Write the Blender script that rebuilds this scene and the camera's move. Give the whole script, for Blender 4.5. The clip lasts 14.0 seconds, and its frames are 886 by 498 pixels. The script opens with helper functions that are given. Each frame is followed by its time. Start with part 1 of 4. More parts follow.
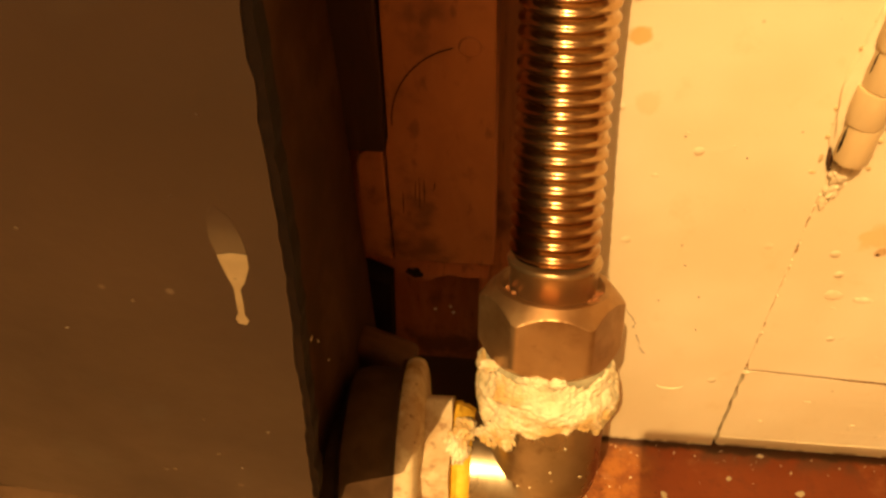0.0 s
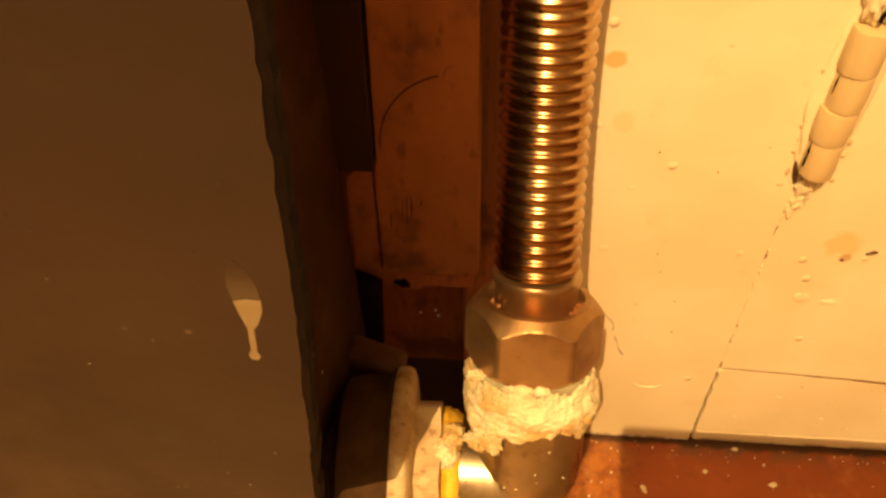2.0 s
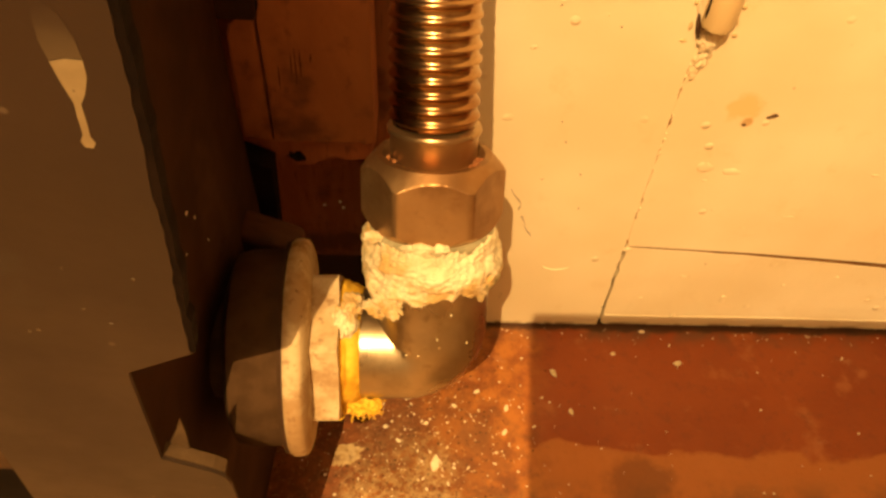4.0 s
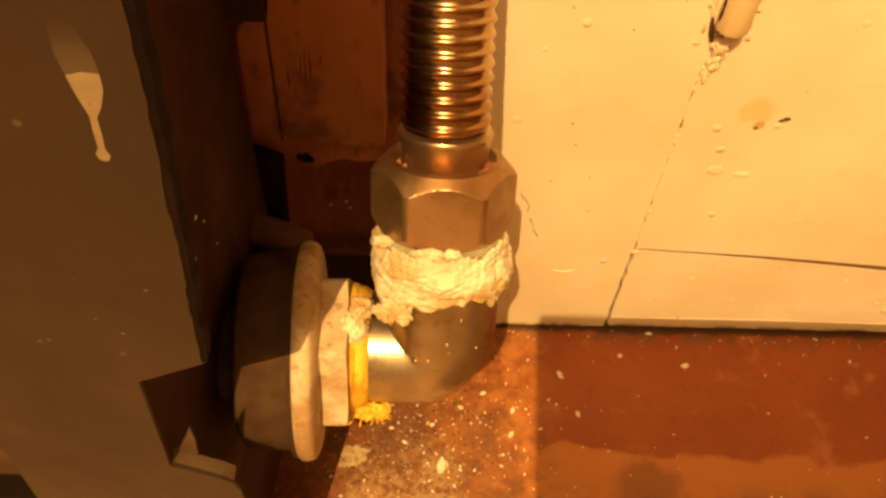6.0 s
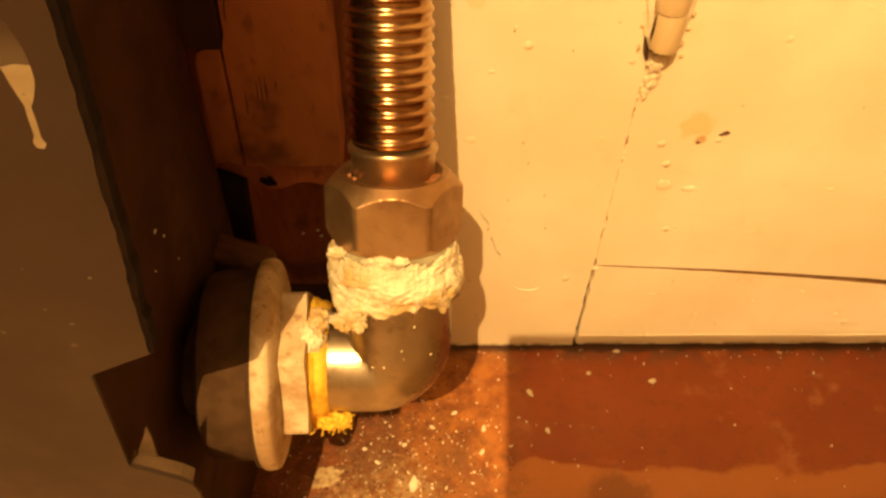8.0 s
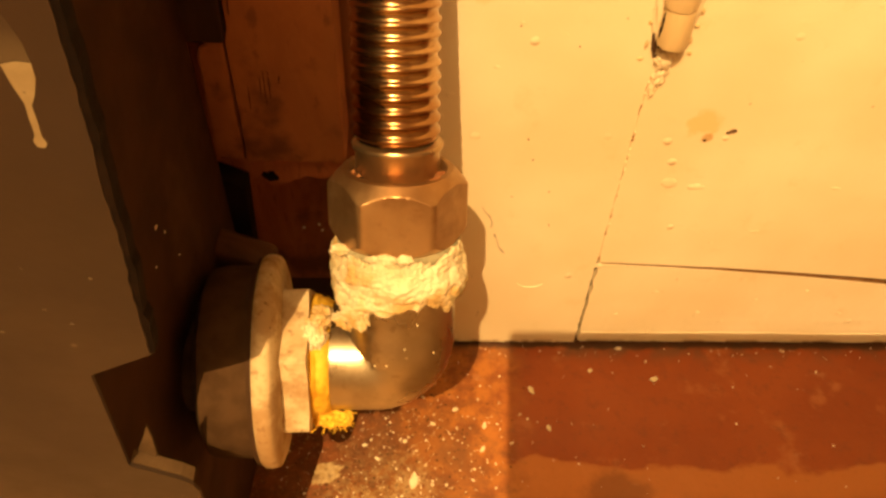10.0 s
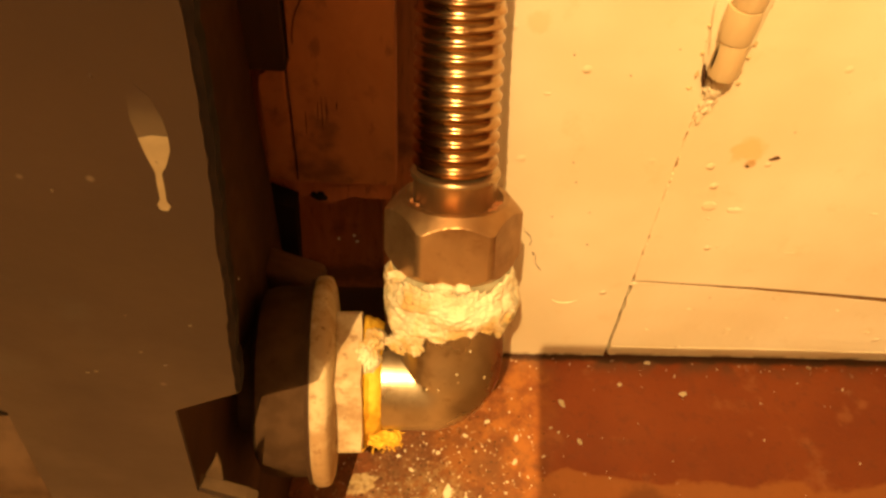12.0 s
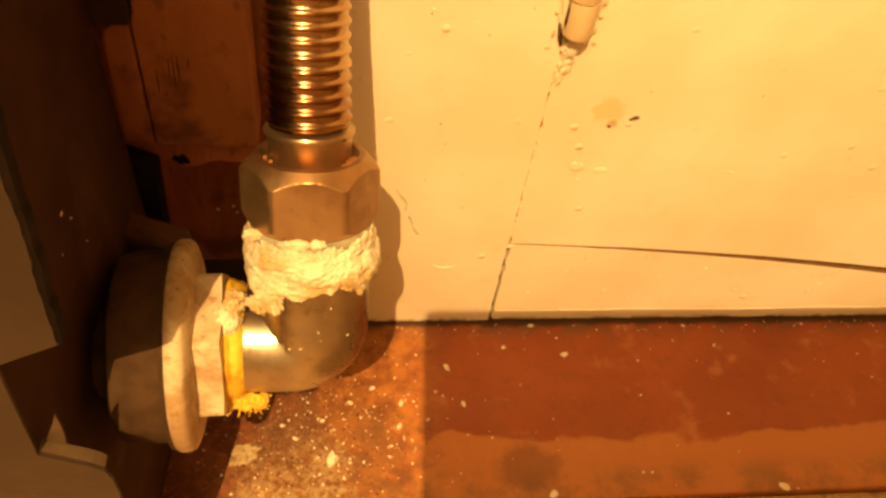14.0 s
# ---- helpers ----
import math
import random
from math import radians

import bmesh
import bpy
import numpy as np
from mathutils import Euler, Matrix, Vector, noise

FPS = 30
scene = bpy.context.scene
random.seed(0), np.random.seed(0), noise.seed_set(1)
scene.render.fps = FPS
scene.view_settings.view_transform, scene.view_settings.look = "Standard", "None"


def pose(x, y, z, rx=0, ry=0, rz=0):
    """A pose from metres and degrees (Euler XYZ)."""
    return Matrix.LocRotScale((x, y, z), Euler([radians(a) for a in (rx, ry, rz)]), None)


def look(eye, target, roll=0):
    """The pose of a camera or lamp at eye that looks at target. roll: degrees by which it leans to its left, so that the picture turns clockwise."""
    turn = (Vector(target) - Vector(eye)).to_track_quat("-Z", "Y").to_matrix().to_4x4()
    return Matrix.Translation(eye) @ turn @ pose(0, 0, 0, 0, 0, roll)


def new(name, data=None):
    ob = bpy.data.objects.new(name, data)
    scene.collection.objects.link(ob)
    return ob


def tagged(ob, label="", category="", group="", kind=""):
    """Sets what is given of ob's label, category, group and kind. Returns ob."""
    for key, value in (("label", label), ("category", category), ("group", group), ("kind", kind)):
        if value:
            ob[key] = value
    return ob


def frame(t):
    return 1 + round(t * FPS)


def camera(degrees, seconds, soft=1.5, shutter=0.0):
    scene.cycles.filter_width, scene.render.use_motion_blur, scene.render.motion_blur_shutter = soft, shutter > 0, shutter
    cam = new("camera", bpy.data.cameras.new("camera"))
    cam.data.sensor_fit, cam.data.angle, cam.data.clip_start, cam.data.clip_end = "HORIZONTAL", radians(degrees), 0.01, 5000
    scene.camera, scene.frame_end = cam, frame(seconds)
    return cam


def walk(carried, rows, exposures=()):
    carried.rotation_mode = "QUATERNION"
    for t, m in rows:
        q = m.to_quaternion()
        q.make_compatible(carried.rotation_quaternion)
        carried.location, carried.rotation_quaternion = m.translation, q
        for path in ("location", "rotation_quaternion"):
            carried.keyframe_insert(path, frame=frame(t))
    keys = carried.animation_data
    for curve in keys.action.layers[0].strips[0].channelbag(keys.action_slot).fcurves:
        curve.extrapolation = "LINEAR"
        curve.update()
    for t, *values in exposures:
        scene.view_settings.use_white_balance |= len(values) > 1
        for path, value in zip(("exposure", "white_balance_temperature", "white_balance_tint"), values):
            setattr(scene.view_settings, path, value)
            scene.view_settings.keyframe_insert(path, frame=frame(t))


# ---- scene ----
cam = camera(58.50, 14.0, soft=2.8)
PATH = [  # seconds, place of the eye, yaw, pitch, roll
    (0.0, -0.10708, -0.22555, 0.38652, 8.36, -46.83, -2.84),
    (0.5, -0.11509, -0.22234, 0.39638, 6.90, -47.48, -2.24),
    (1.0, -0.11141, -0.22648, 0.40384, 5.93, -47.33, -2.04),
    (1.5, -0.10840, -0.22720, 0.40422, 5.78, -47.56, -1.48),
    (2.0, -0.10900, -0.22754, 0.40146, 6.24, -47.65, -2.09),
    (2.5, -0.11131, -0.22545, 0.40136, 6.11, -47.59, -1.89),
    (3.0, -0.10868, -0.22834, 0.39958, 5.18, -47.50, -1.44),
    (3.5, -0.10387, -0.23431, 0.37707, -0.21, -52.01, 1.99),
    (3.7, -0.09987, -0.23817, 0.37376, -2.59, -52.12, 3.27),
    (5.8, -0.10676, -0.23308, 0.37416, -2.73, -52.69, 3.76),
    (6.0, -0.10324, -0.23394, 0.37403, -2.57, -52.56, 3.58),
    (6.5, -0.09574, -0.23974, 0.37130, -2.67, -52.21, 3.01),
    (7.0, -0.08894, -0.24588, 0.37802, -2.40, -49.56, 1.65),
    (7.5, -0.08901, -0.25075, 0.37579, -1.96, -49.42, 1.77),
    (7.7, -0.08733, -0.25263, 0.37604, -2.33, -49.07, 1.73),
    (9.8, -0.09137, -0.24860, 0.37686, -2.83, -49.43, 2.53),
    (10.0, -0.08947, -0.24851, 0.37547, -2.79, -49.71, 2.65),
    (10.5, -0.09345, -0.24397, 0.37203, -2.74, -50.11, 2.99),
    (11.0, -0.09696, -0.24327, 0.37624, -2.54, -50.16, 3.13),
    (11.5, -0.09995, -0.24532, 0.38222, -3.10, -50.13, 3.59),
    (12.0, -0.10853, -0.24124, 0.38641, -2.85, -50.45, 3.63),
    (12.5, -0.09859, -0.24576, 0.38785, -3.86, -50.40, 4.32),
    (13.0, -0.09079, -0.24868, 0.38369, -4.41, -50.81, 4.45),
    (13.5, -0.08612, -0.25134, 0.38097, -9.23, -51.76, 7.89),
    (14.0, -0.08652, -0.25073, 0.38247, -11.83, -50.84, 9.28),
]


def eye_pose(x, y, z, yaw, pitch, roll):
    return Matrix.Translation((x, y, z)) @ Euler((0, 0, radians(yaw))).to_matrix().to_4x4() @ Euler((radians(90 + pitch), 0, 0)).to_matrix().to_4x4() @ Euler((0, 0, radians(roll))).to_matrix().to_4x4()


walk(cam, [(row[0], eye_pose(*row[1:])) for row in PATH], ((0.0, -0.05), (3.2, -0.05), (6.5, 0.0), (10.0, 0.05), (12.0, 0.0), (14.0, 0.1)))

# ---- light ----
world = bpy.data.worlds.new("room_air")
scene.world = world
world.use_nodes = True
world.node_tree.nodes["Background"].inputs[0].default_value = (1.0, 0.55, 0.2, 1)
world.node_tree.nodes["Background"].inputs[1].default_value = 0.02


def lamp(name, kind, place, target, energy, colour):
    data = bpy.data.lights.new(name, kind)
    data.energy, data.color = energy, colour
    ob = new(name, data)
    ob.matrix_world = look(place, target)
    return ob


WARM = (1.0, 0.593, 0.216)
work_lamp = lamp("work_lamp", "SPOT", (-0.357, -1.17, 1.86), (-0.03, -0.03, 0.1), 292.0, WARM)
work_lamp.data.shadow_soft_size = 0.006
work_lamp.data.spot_size, work_lamp.data.spot_blend = radians(40), 0.5
# broad area light added as fill to lift the shaded parts
room_fill = lamp("room_fill", "AREA", (-0.42, -1.33, 2.3), (0.0, -0.3, 0.0), 58.0, WARM)
room_fill.data.size = 1.3


# ---- materials ----
class Nodes:
    """A small wrapper to write node materials in few lines."""

    def __init__(self, name, rough=0.5, metal=0.0, spec=0.5):
        self.m = bpy.data.materials.new(name)
        self.m.use_nodes = True
        self.t = self.m.node_tree
        self.b = self.t.nodes["Principled BSDF"]
        self.b.inputs["Roughness"].default_value = rough
        self.b.inputs["Metallic"].default_value = metal
        self.b.inputs["Specular IOR Level"].default_value = spec
        self.p = self.t.nodes.new("ShaderNodeTexCoord").outputs["Object"]

    def put(self, socket, value):
        if hasattr(value, "links"):
            self.t.links.new(value, socket)
        elif isinstance(value, (tuple, list)) and len(value) == 3 and socket.type == "RGBA":
            socket.default_value = (*value, 1)
        else:
            socket.default_value = value

    def noise(self, scale, detail=4.0, rough=0.55, stretch=(1, 1, 1), shift=(0, 0, 0), warp=0.0):
        mp = self.t.nodes.new("ShaderNodeMapping")
        mp.inputs["Scale"].default_value, mp.inputs["Location"].default_value = stretch, shift
        self.t.links.new(self.p, mp.inputs["Vector"])
        n = self.t.nodes.new("ShaderNodeTexNoise")
        n.inputs["Scale"].default_value, n.inputs["Detail"].default_value = scale, detail
        n.inputs["Roughness"].default_value, n.inputs["Distortion"].default_value = rough, warp
        self.t.links.new(mp.outputs[0], n.inputs["Vector"])
        return n.outputs["Fac"]

    def cells(self, scale, shift=(0, 0, 0)):
        mp = self.t.nodes.new("ShaderNodeMapping")
        mp.inputs["Location"].default_value = shift
        self.t.links.new(self.p, mp.inputs["Vector"])
        n = self.t.nodes.new("ShaderNodeTexVoronoi")
        n.inputs["Scale"].default_value = scale
        self.t.links.new(mp.outputs[0], n.inputs["Vector"])
        return n.outputs["Distance"]

    def axis(self, name):
        s = self.t.nodes.new("ShaderNodeSeparateXYZ")
        self.t.links.new(self.p, s.inputs[0])
        return s.outputs[name]

    def math(self, op, a, b=0.0, clamp=False):
        n = self.t.nodes.new("ShaderNodeMath")
        n.operation, n.use_clamp = op, clamp
        self.put(n.inputs[0], a)
        self.put(n.inputs[1], b)
        return n.outputs[0]

    def ramp(self, v, lo, hi, to0=0.0, to1=1.0):
        n = self.t.nodes.new("ShaderNodeMapRange")
        n.interpolation_type = "SMOOTHSTEP"
        self.put(n.inputs["Value"], v)
        for key, value in (("From Min", lo), ("From Max", hi), ("To Min", to0), ("To Max", to1)):
            n.inputs[key].default_value = value
        return n.outputs[0]

    def spot(self, centre, size, ragged=0.0, scale=90.0, stretch=(1, 1, 1)):
        """1 inside a ragged patch round a place, 0 outside."""
        v = self.t.nodes.new("ShaderNodeVectorMath")
        v.operation = "SUBTRACT"
        self.t.links.new(self.p, v.inputs[0])
        v.inputs[1].default_value = centre
        w = self.t.nodes.new("ShaderNodeVectorMath")
        w.operation = "MULTIPLY"
        self.t.links.new(v.outputs[0], w.inputs[0])
        w.inputs[1].default_value = stretch
        q = self.t.nodes.new("ShaderNodeVectorMath")
        q.operation = "LENGTH"
        self.t.links.new(w.outputs[0], q.inputs[0])
        d = q.outputs["Value"]
        if ragged:
            d = self.math("ADD", d, self.math("MULTIPLY", self.math("SUBTRACT", self.noise(scale, 5.0), 0.5), ragged))
        return self.ramp(d, size * 0.55, size, 1.0, 0.0)

    def mix(self, f, a, b):
        n = self.t.nodes.new("ShaderNodeMix")
        n.data_type = "RGBA"
        self.put(n.inputs[0], f)
        self.put(n.inputs[6], a)
        self.put(n.inputs[7], b)
        return n.outputs[2]

    def bump(self, h, strength=0.3, dist=0.001, under=None):
        n = self.t.nodes.new("ShaderNodeBump")
        n.inputs["Strength"].default_value, n.inputs["Distance"].default_value = strength, dist
        self.put(n.inputs["Height"], h)
        if under is not None:
            self.t.links.new(under, n.inputs["Normal"])
        self.t.links.new(n.outputs[0], self.b.inputs["Normal"])
        return n.outputs[0]

    def done(self, colour, rough=None):
        self.put(self.b.inputs["Base Color"], colour)
        if rough is not None:
            self.put(self.b.inputs["Roughness"], rough)
        return self.m


def cream_paint(name, smears=(), grain=(0.8, 1, 1.2), relief=0.14, tones=((0.72, 0.62, 0.42), (0.82, 0.74, 0.56))):
    k = Nodes(name, 0.42, 0.0, 0.4)
    c = k.mix(k.ramp(k.noise(9.0, 3.0), 0.35, 0.7), *tones)
    c = k.mix(k.ramp(k.noise(55.0, 5.0, 0.6, shift=(3, 1, 7)), 0.56, 0.75, 0.0, 0.4), c, (0.66, 0.53, 0.31))
    dirt = k.ramp(k.cells(95.0), 0.045, 0.075, 0.55, 0.0)
    keep = k.ramp(k.noise(21.0, 2.0, shift=(5, 5, 5)), 0.53, 0.6)
    c = k.mix(k.math("MULTIPLY", dirt, keep), c, (0.3, 0.19, 0.09))
    for centre, size, colour, force in smears:
        c = k.mix(k.math("MULTIPLY", k.spot(centre, size, size * 1.3, 160.0), force), c, colour)
    # grime where the paint meets the floor board
    low = k.math("MULTIPLY", k.ramp(k.axis("Z"), 0.001, 0.005, 1.0, 0.0), k.ramp(k.noise(130.0, 4.0), 0.4, 0.6))
    c = k.mix(low, c, (0.2, 0.11, 0.05))
    brush = k.noise(60.0, 4.0, 0.6, stretch=grain)
    lumps = k.ramp(k.cells(70.0, (2, 3, 4)), 0.05, 0.16, 1.0, 0.0)
    lumps = k.math("MULTIPLY", lumps, k.ramp(k.noise(17.0, 2.0, shift=(1, 9, 2)), 0.5, 0.62))
    first = k.bump(brush, relief, 0.0012)
    second = k.bump(k.ramp(k.noise(115.0, 3.0, 0.5, shift=(6, 1, 3)), 0.45, 0.8), 0.09, 0.001, first)
    k.bump(lumps, 0.5, 0.0012, second)
    return k.done(c, k.ramp(k.noise(33.0), 0.3, 0.7, 0.34, 0.52))


def red_floor_paint():
    k = Nodes("red_floor_paint", 0.4, 0.0, 0.4)
    c = k.mix(k.ramp(k.noise(14.0, 4.0), 0.35, 0.68), (0.25, 0.052, 0.0115), (0.31, 0.072, 0.0165))
    c = k.mix(k.ramp(k.noise(45.0, 5.0, shift=(4, 2, 1)), 0.55, 0.72, 0.0, 0.75), c, (0.44, 0.16, 0.06))
    c = k.mix(k.ramp(k.noise(120.0, 6.0, 0.7, shift=(6, 3, 2)), 0.5, 0.68, 0.0, 0.45), c, (0.17, 0.045, 0.018))
    y = k.axis("Y")
    wavy = k.math("ADD", y, k.math("MULTIPLY", k.math("SUBTRACT", k.noise(30.0, 5.0, 0.5, stretch=(0.7, 1, 1)), 0.5), 0.035))
    worn = k.ramp(wavy, -0.0755, -0.0725, 1.0, 0.0)
    c = k.mix(k.math("MULTIPLY", worn, 0.85), c, (0.46, 0.17, 0.045))
    left = k.ramp(k.math("ADD", k.axis("X"), k.math("MULTIPLY", k.math("SUBTRACT", k.noise(35.0, 5.0), 0.5), 0.05)), -0.052, -0.026, 0.95, 0.0)
    c = k.mix(left, c, k.mix(k.ramp(k.noise(70.0, 6.0, 0.65, shift=(1, 4, 2)), 0.4, 0.64), (0.4, 0.15, 0.032), (0.2, 0.062, 0.016)))
    grime = k.math("MULTIPLY", k.ramp(y, -0.1, -0.085, 1.0, 0.0), k.ramp(k.noise(40.0, 6.0, 0.7), 0.42, 0.62))
    c = k.mix(k.math("MULTIPLY", grime, 0.6), c, (0.17, 0.085, 0.036))
    c = k.mix(k.math("MULTIPLY", k.spot((0.011, -0.09, 0.0), 0.016, 0.014, 130.0, (0.75, 1, 1)), 0.6), c, (0.17, 0.06, 0.022))
    c = k.mix(k.math("MULTIPLY", k.spot((-0.112, -0.094, 0.0), 0.04, 0.04, 90.0), k.ramp(k.noise(260.0, 6.0, 0.75, shift=(3, 5, 8)), 0.42, 0.56, 0.0, 0.95)), c, (0.52, 0.37, 0.18))
    # dirt patches with some of the shade below coupling and elbow painted in
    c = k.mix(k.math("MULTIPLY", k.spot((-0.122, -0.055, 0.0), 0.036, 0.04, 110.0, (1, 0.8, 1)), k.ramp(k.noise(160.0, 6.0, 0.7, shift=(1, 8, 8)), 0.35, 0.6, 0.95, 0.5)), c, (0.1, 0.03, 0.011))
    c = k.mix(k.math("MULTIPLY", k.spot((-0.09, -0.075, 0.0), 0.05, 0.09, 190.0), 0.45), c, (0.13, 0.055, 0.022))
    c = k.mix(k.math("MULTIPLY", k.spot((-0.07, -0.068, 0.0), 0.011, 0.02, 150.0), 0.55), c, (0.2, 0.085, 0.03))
    # dirt in the recess, darkened in colour to carry the shade there
    filth_shade = k.ramp(k.math("ADD", k.axis("X"), k.math("MULTIPLY", k.math("SUBTRACT", k.noise(50.0, 6.0, 0.65), 0.5), 0.04)), -0.14, -0.122, 0.9, 0.0)
    c = k.mix(filth_shade, c, k.mix(k.ramp(k.noise(140.0, 5.0, 0.7, shift=(4, 4, 4)), 0.4, 0.6), (0.2, 0.062, 0.02), (0.11, 0.036, 0.013)))
    back = k.math("MULTIPLY", k.ramp(y, -0.016, -0.002), k.ramp(k.noise(60.0, 4.0), 0.4, 0.65))
    c = k.mix(k.math("MULTIPLY", back, 0.8), c, (0.13, 0.07, 0.04))
    grit = k.math("MULTIPLY", k.ramp(k.noise(420.0, 4.0, 0.7, shift=(2, 9, 4)), 0.57, 0.66), k.ramp(k.axis("X"), -0.075, -0.035, 0.85, 0.12))
    c = k.mix(grit, c, (0.075, 0.03, 0.013))
    dust = k.math("MULTIPLY", k.ramp(k.noise(520.0, 4.0, 0.7, shift=(7, 1, 4)), 0.6, 0.68), k.ramp(k.axis("X"), -0.095, -0.05, 0.7, 0.04))
    c = k.mix(dust, c, (0.6, 0.45, 0.24))
    scuff = k.math("MULTIPLY", k.ramp(k.noise(65.0, 6.0, 0.7, stretch=(0.6, 1, 1), shift=(8, 8, 2)), 0.6, 0.7), k.ramp(k.noise(18.0, 2.0, shift=(3, 0, 6)), 0.48, 0.6))
    c = k.mix(k.math("MULTIPLY", scuff, 0.5), c, (0.42, 0.2, 0.1))
    seam = k.math("ADD", y, k.math("MULTIPLY", k.math("SUBTRACT", k.noise(90.0, 5.0), 0.5), 0.008))
    c = k.mix(k.ramp(seam, -0.0045, -0.0015, 0.0, 0.9), c, (0.05, 0.024, 0.014))
    pits = k.math("MULTIPLY", k.ramp(k.cells(210.0), 0.1, 0.2, 1.0, 0.0), k.ramp(k.noise(28.0, 3.0, shift=(8, 0, 3)), 0.52, 0.62))
    pits = k.math("MULTIPLY", pits, k.ramp(k.axis("X"), -0.05, 0.0, 1.0, 0.35))
    c = k.mix(k.math("MULTIPLY", pits, 0.8), c, (0.09, 0.04, 0.02))
    k.bump(k.math("ADD", k.noise(26.0, 4.0, stretch=(0.5, 1, 1)), k.math("MULTIPLY", k.noise(160.0, 3.0), 0.3)), 0.35, 0.0015)
    return k.done(c, k.ramp(k.noise(30.0, 4.0, shift=(2, 2, 2)), 0.3, 0.7, 0.33, 0.6))


def dull_metal(name, a, b, stain, rough, grain=70.0, marks=0.0, relief=0.12, metal=1.0, vary=0.1):
    k = Nodes(name, rough, metal)
    c = k.mix(k.ramp(k.noise(grain, 4.0), 0.3, 0.7), a, b)
    c = k.mix(k.ramp(k.noise(grain * 0.4, 5.0, 0.65, shift=(3, 3, 3)), 0.46, 0.64, 0.0, 0.85), c, stain)
    c = k.mix(k.ramp(k.noise(grain * 2.6, 5.0, 0.7, shift=(5, 1, 2)), 0.54, 0.7, 0.0, 0.5), c, stain)
    if marks:
        chips = k.math("MULTIPLY", k.ramp(k.cells(240.0), 0.07, 0.13, 1.0, 0.0), k.ramp(k.noise(60.0), 0.55, 0.65))
        c = k.mix(k.math("MULTIPLY", chips, marks), c, (0.85, 0.78, 0.6))
    k.bump(k.noise(grain * 5, 3.0), relief, 0.0004)
    return k.done(c, k.ramp(k.noise(grain * 0.7, 4.0, shift=(1, 0, 5)), 0.3, 0.7, rough - 0.6 * vary, rough + vary))


def putty_mix():
    k = Nodes("sealing_putty", 0.85, 0.0, 0.25)
    c = k.mix(k.ramp(k.noise(90.0, 5.0, 0.6), 0.36, 0.64), (0.76, 0.69, 0.51), (0.64, 0.55, 0.36))
    c = k.mix(k.ramp(k.noise(48.0, 4.0, 0.6, shift=(4, 4, 1)), 0.48, 0.62, 0.0, 0.85), c, (0.5, 0.32, 0.1))
    c = k.mix(k.ramp(k.noise(75.0, 5.0, 0.65, shift=(9, 1, 6)), 0.53, 0.66, 0.0, 0.8), c, (0.27, 0.24, 0.14))
    pits = k.math("MULTIPLY", k.ramp(k.cells(330.0), 0.1, 0.24, 1.0, 0.0), k.ramp(k.noise(90.0, 3.0, shift=(2, 7, 7)), 0.52, 0.6))
    c = k.mix(k.math("MULTIPLY", pits, 0.6), c, (0.26, 0.17, 0.08))
    k.bump(k.math("SUBTRACT", k.noise(260.0, 5.0, 0.7), k.math("MULTIPLY", pits, 0.6)), 0.45, 0.0012)
    return k.done(c)


def rough_stuff(name, a, b, c2, scale, rough=0.85, bump=0.8, dist=0.001, spec=0.2, amount=0.8):
    k = Nodes(name, rough, 0.0, spec)
    c = k.mix(k.ramp(k.noise(scale, 5.0), 0.35, 0.65), a, b)
    c = k.mix(k.ramp(k.noise(scale * 0.45, 5.0, 0.6, shift=(7, 2, 4)), 0.52, 0.68, 0.0, amount), c, c2)
    k.bump(k.noise(scale * 1.8, 6.0, 0.7), bump, dist)
    return k.done(c)


def old_wood(name, a, b, dark, along, scale=45.0, rough=0.7):
    k = Nodes(name, rough, 0.0, 0.25)
    grain = k.noise(scale, 5.0, 0.6, stretch=along, warp=0.4)
    c = k.mix(k.ramp(grain, 0.3, 0.7), a, b)
    c = k.mix(k.ramp(k.noise(38.0, 4.0, shift=(2, 6, 1)), 0.52, 0.7, 0.0, 0.8), c, dark)
    c = k.mix(k.ramp(k.noise(scale * 3, 3.0, 0.5, stretch=along), 0.58, 0.7, 0.0, 0.5), c, dark)
    k.bump(grain, 0.4, 0.0015)
    return k.done(c)


def grey_panel_paint():
    k = Nodes("grey_panel_paint", 0.45, 0.0, 0.3)
    c = k.mix(k.ramp(k.noise(16.0, 4.0), 0.3, 0.7), (0.0265, 0.0153, 0.01), (0.0335, 0.0192, 0.0127))
    specks = k.math("MULTIPLY", k.ramp(k.cells(75.0), 0.03, 0.075, 1.0, 0.0), k.ramp(k.noise(22.0, 2.0, shift=(3, 8, 1)), 0.5, 0.58))
    c = k.mix(k.math("MULTIPLY", specks, 0.4), c, (0.15, 0.11, 0.075))
    c = k.mix(k.ramp(k.noise(48.0, 5.0, shift=(1, 1, 9)), 0.58, 0.78, 0.0, 0.5), c, (0.04, 0.03, 0.022))
    k.bump(k.noise(220.0, 3.0), 0.12, 0.0006)
    return k.done(c, k.ramp(k.noise(20.0), 0.3, 0.7, 0.4, 0.6))


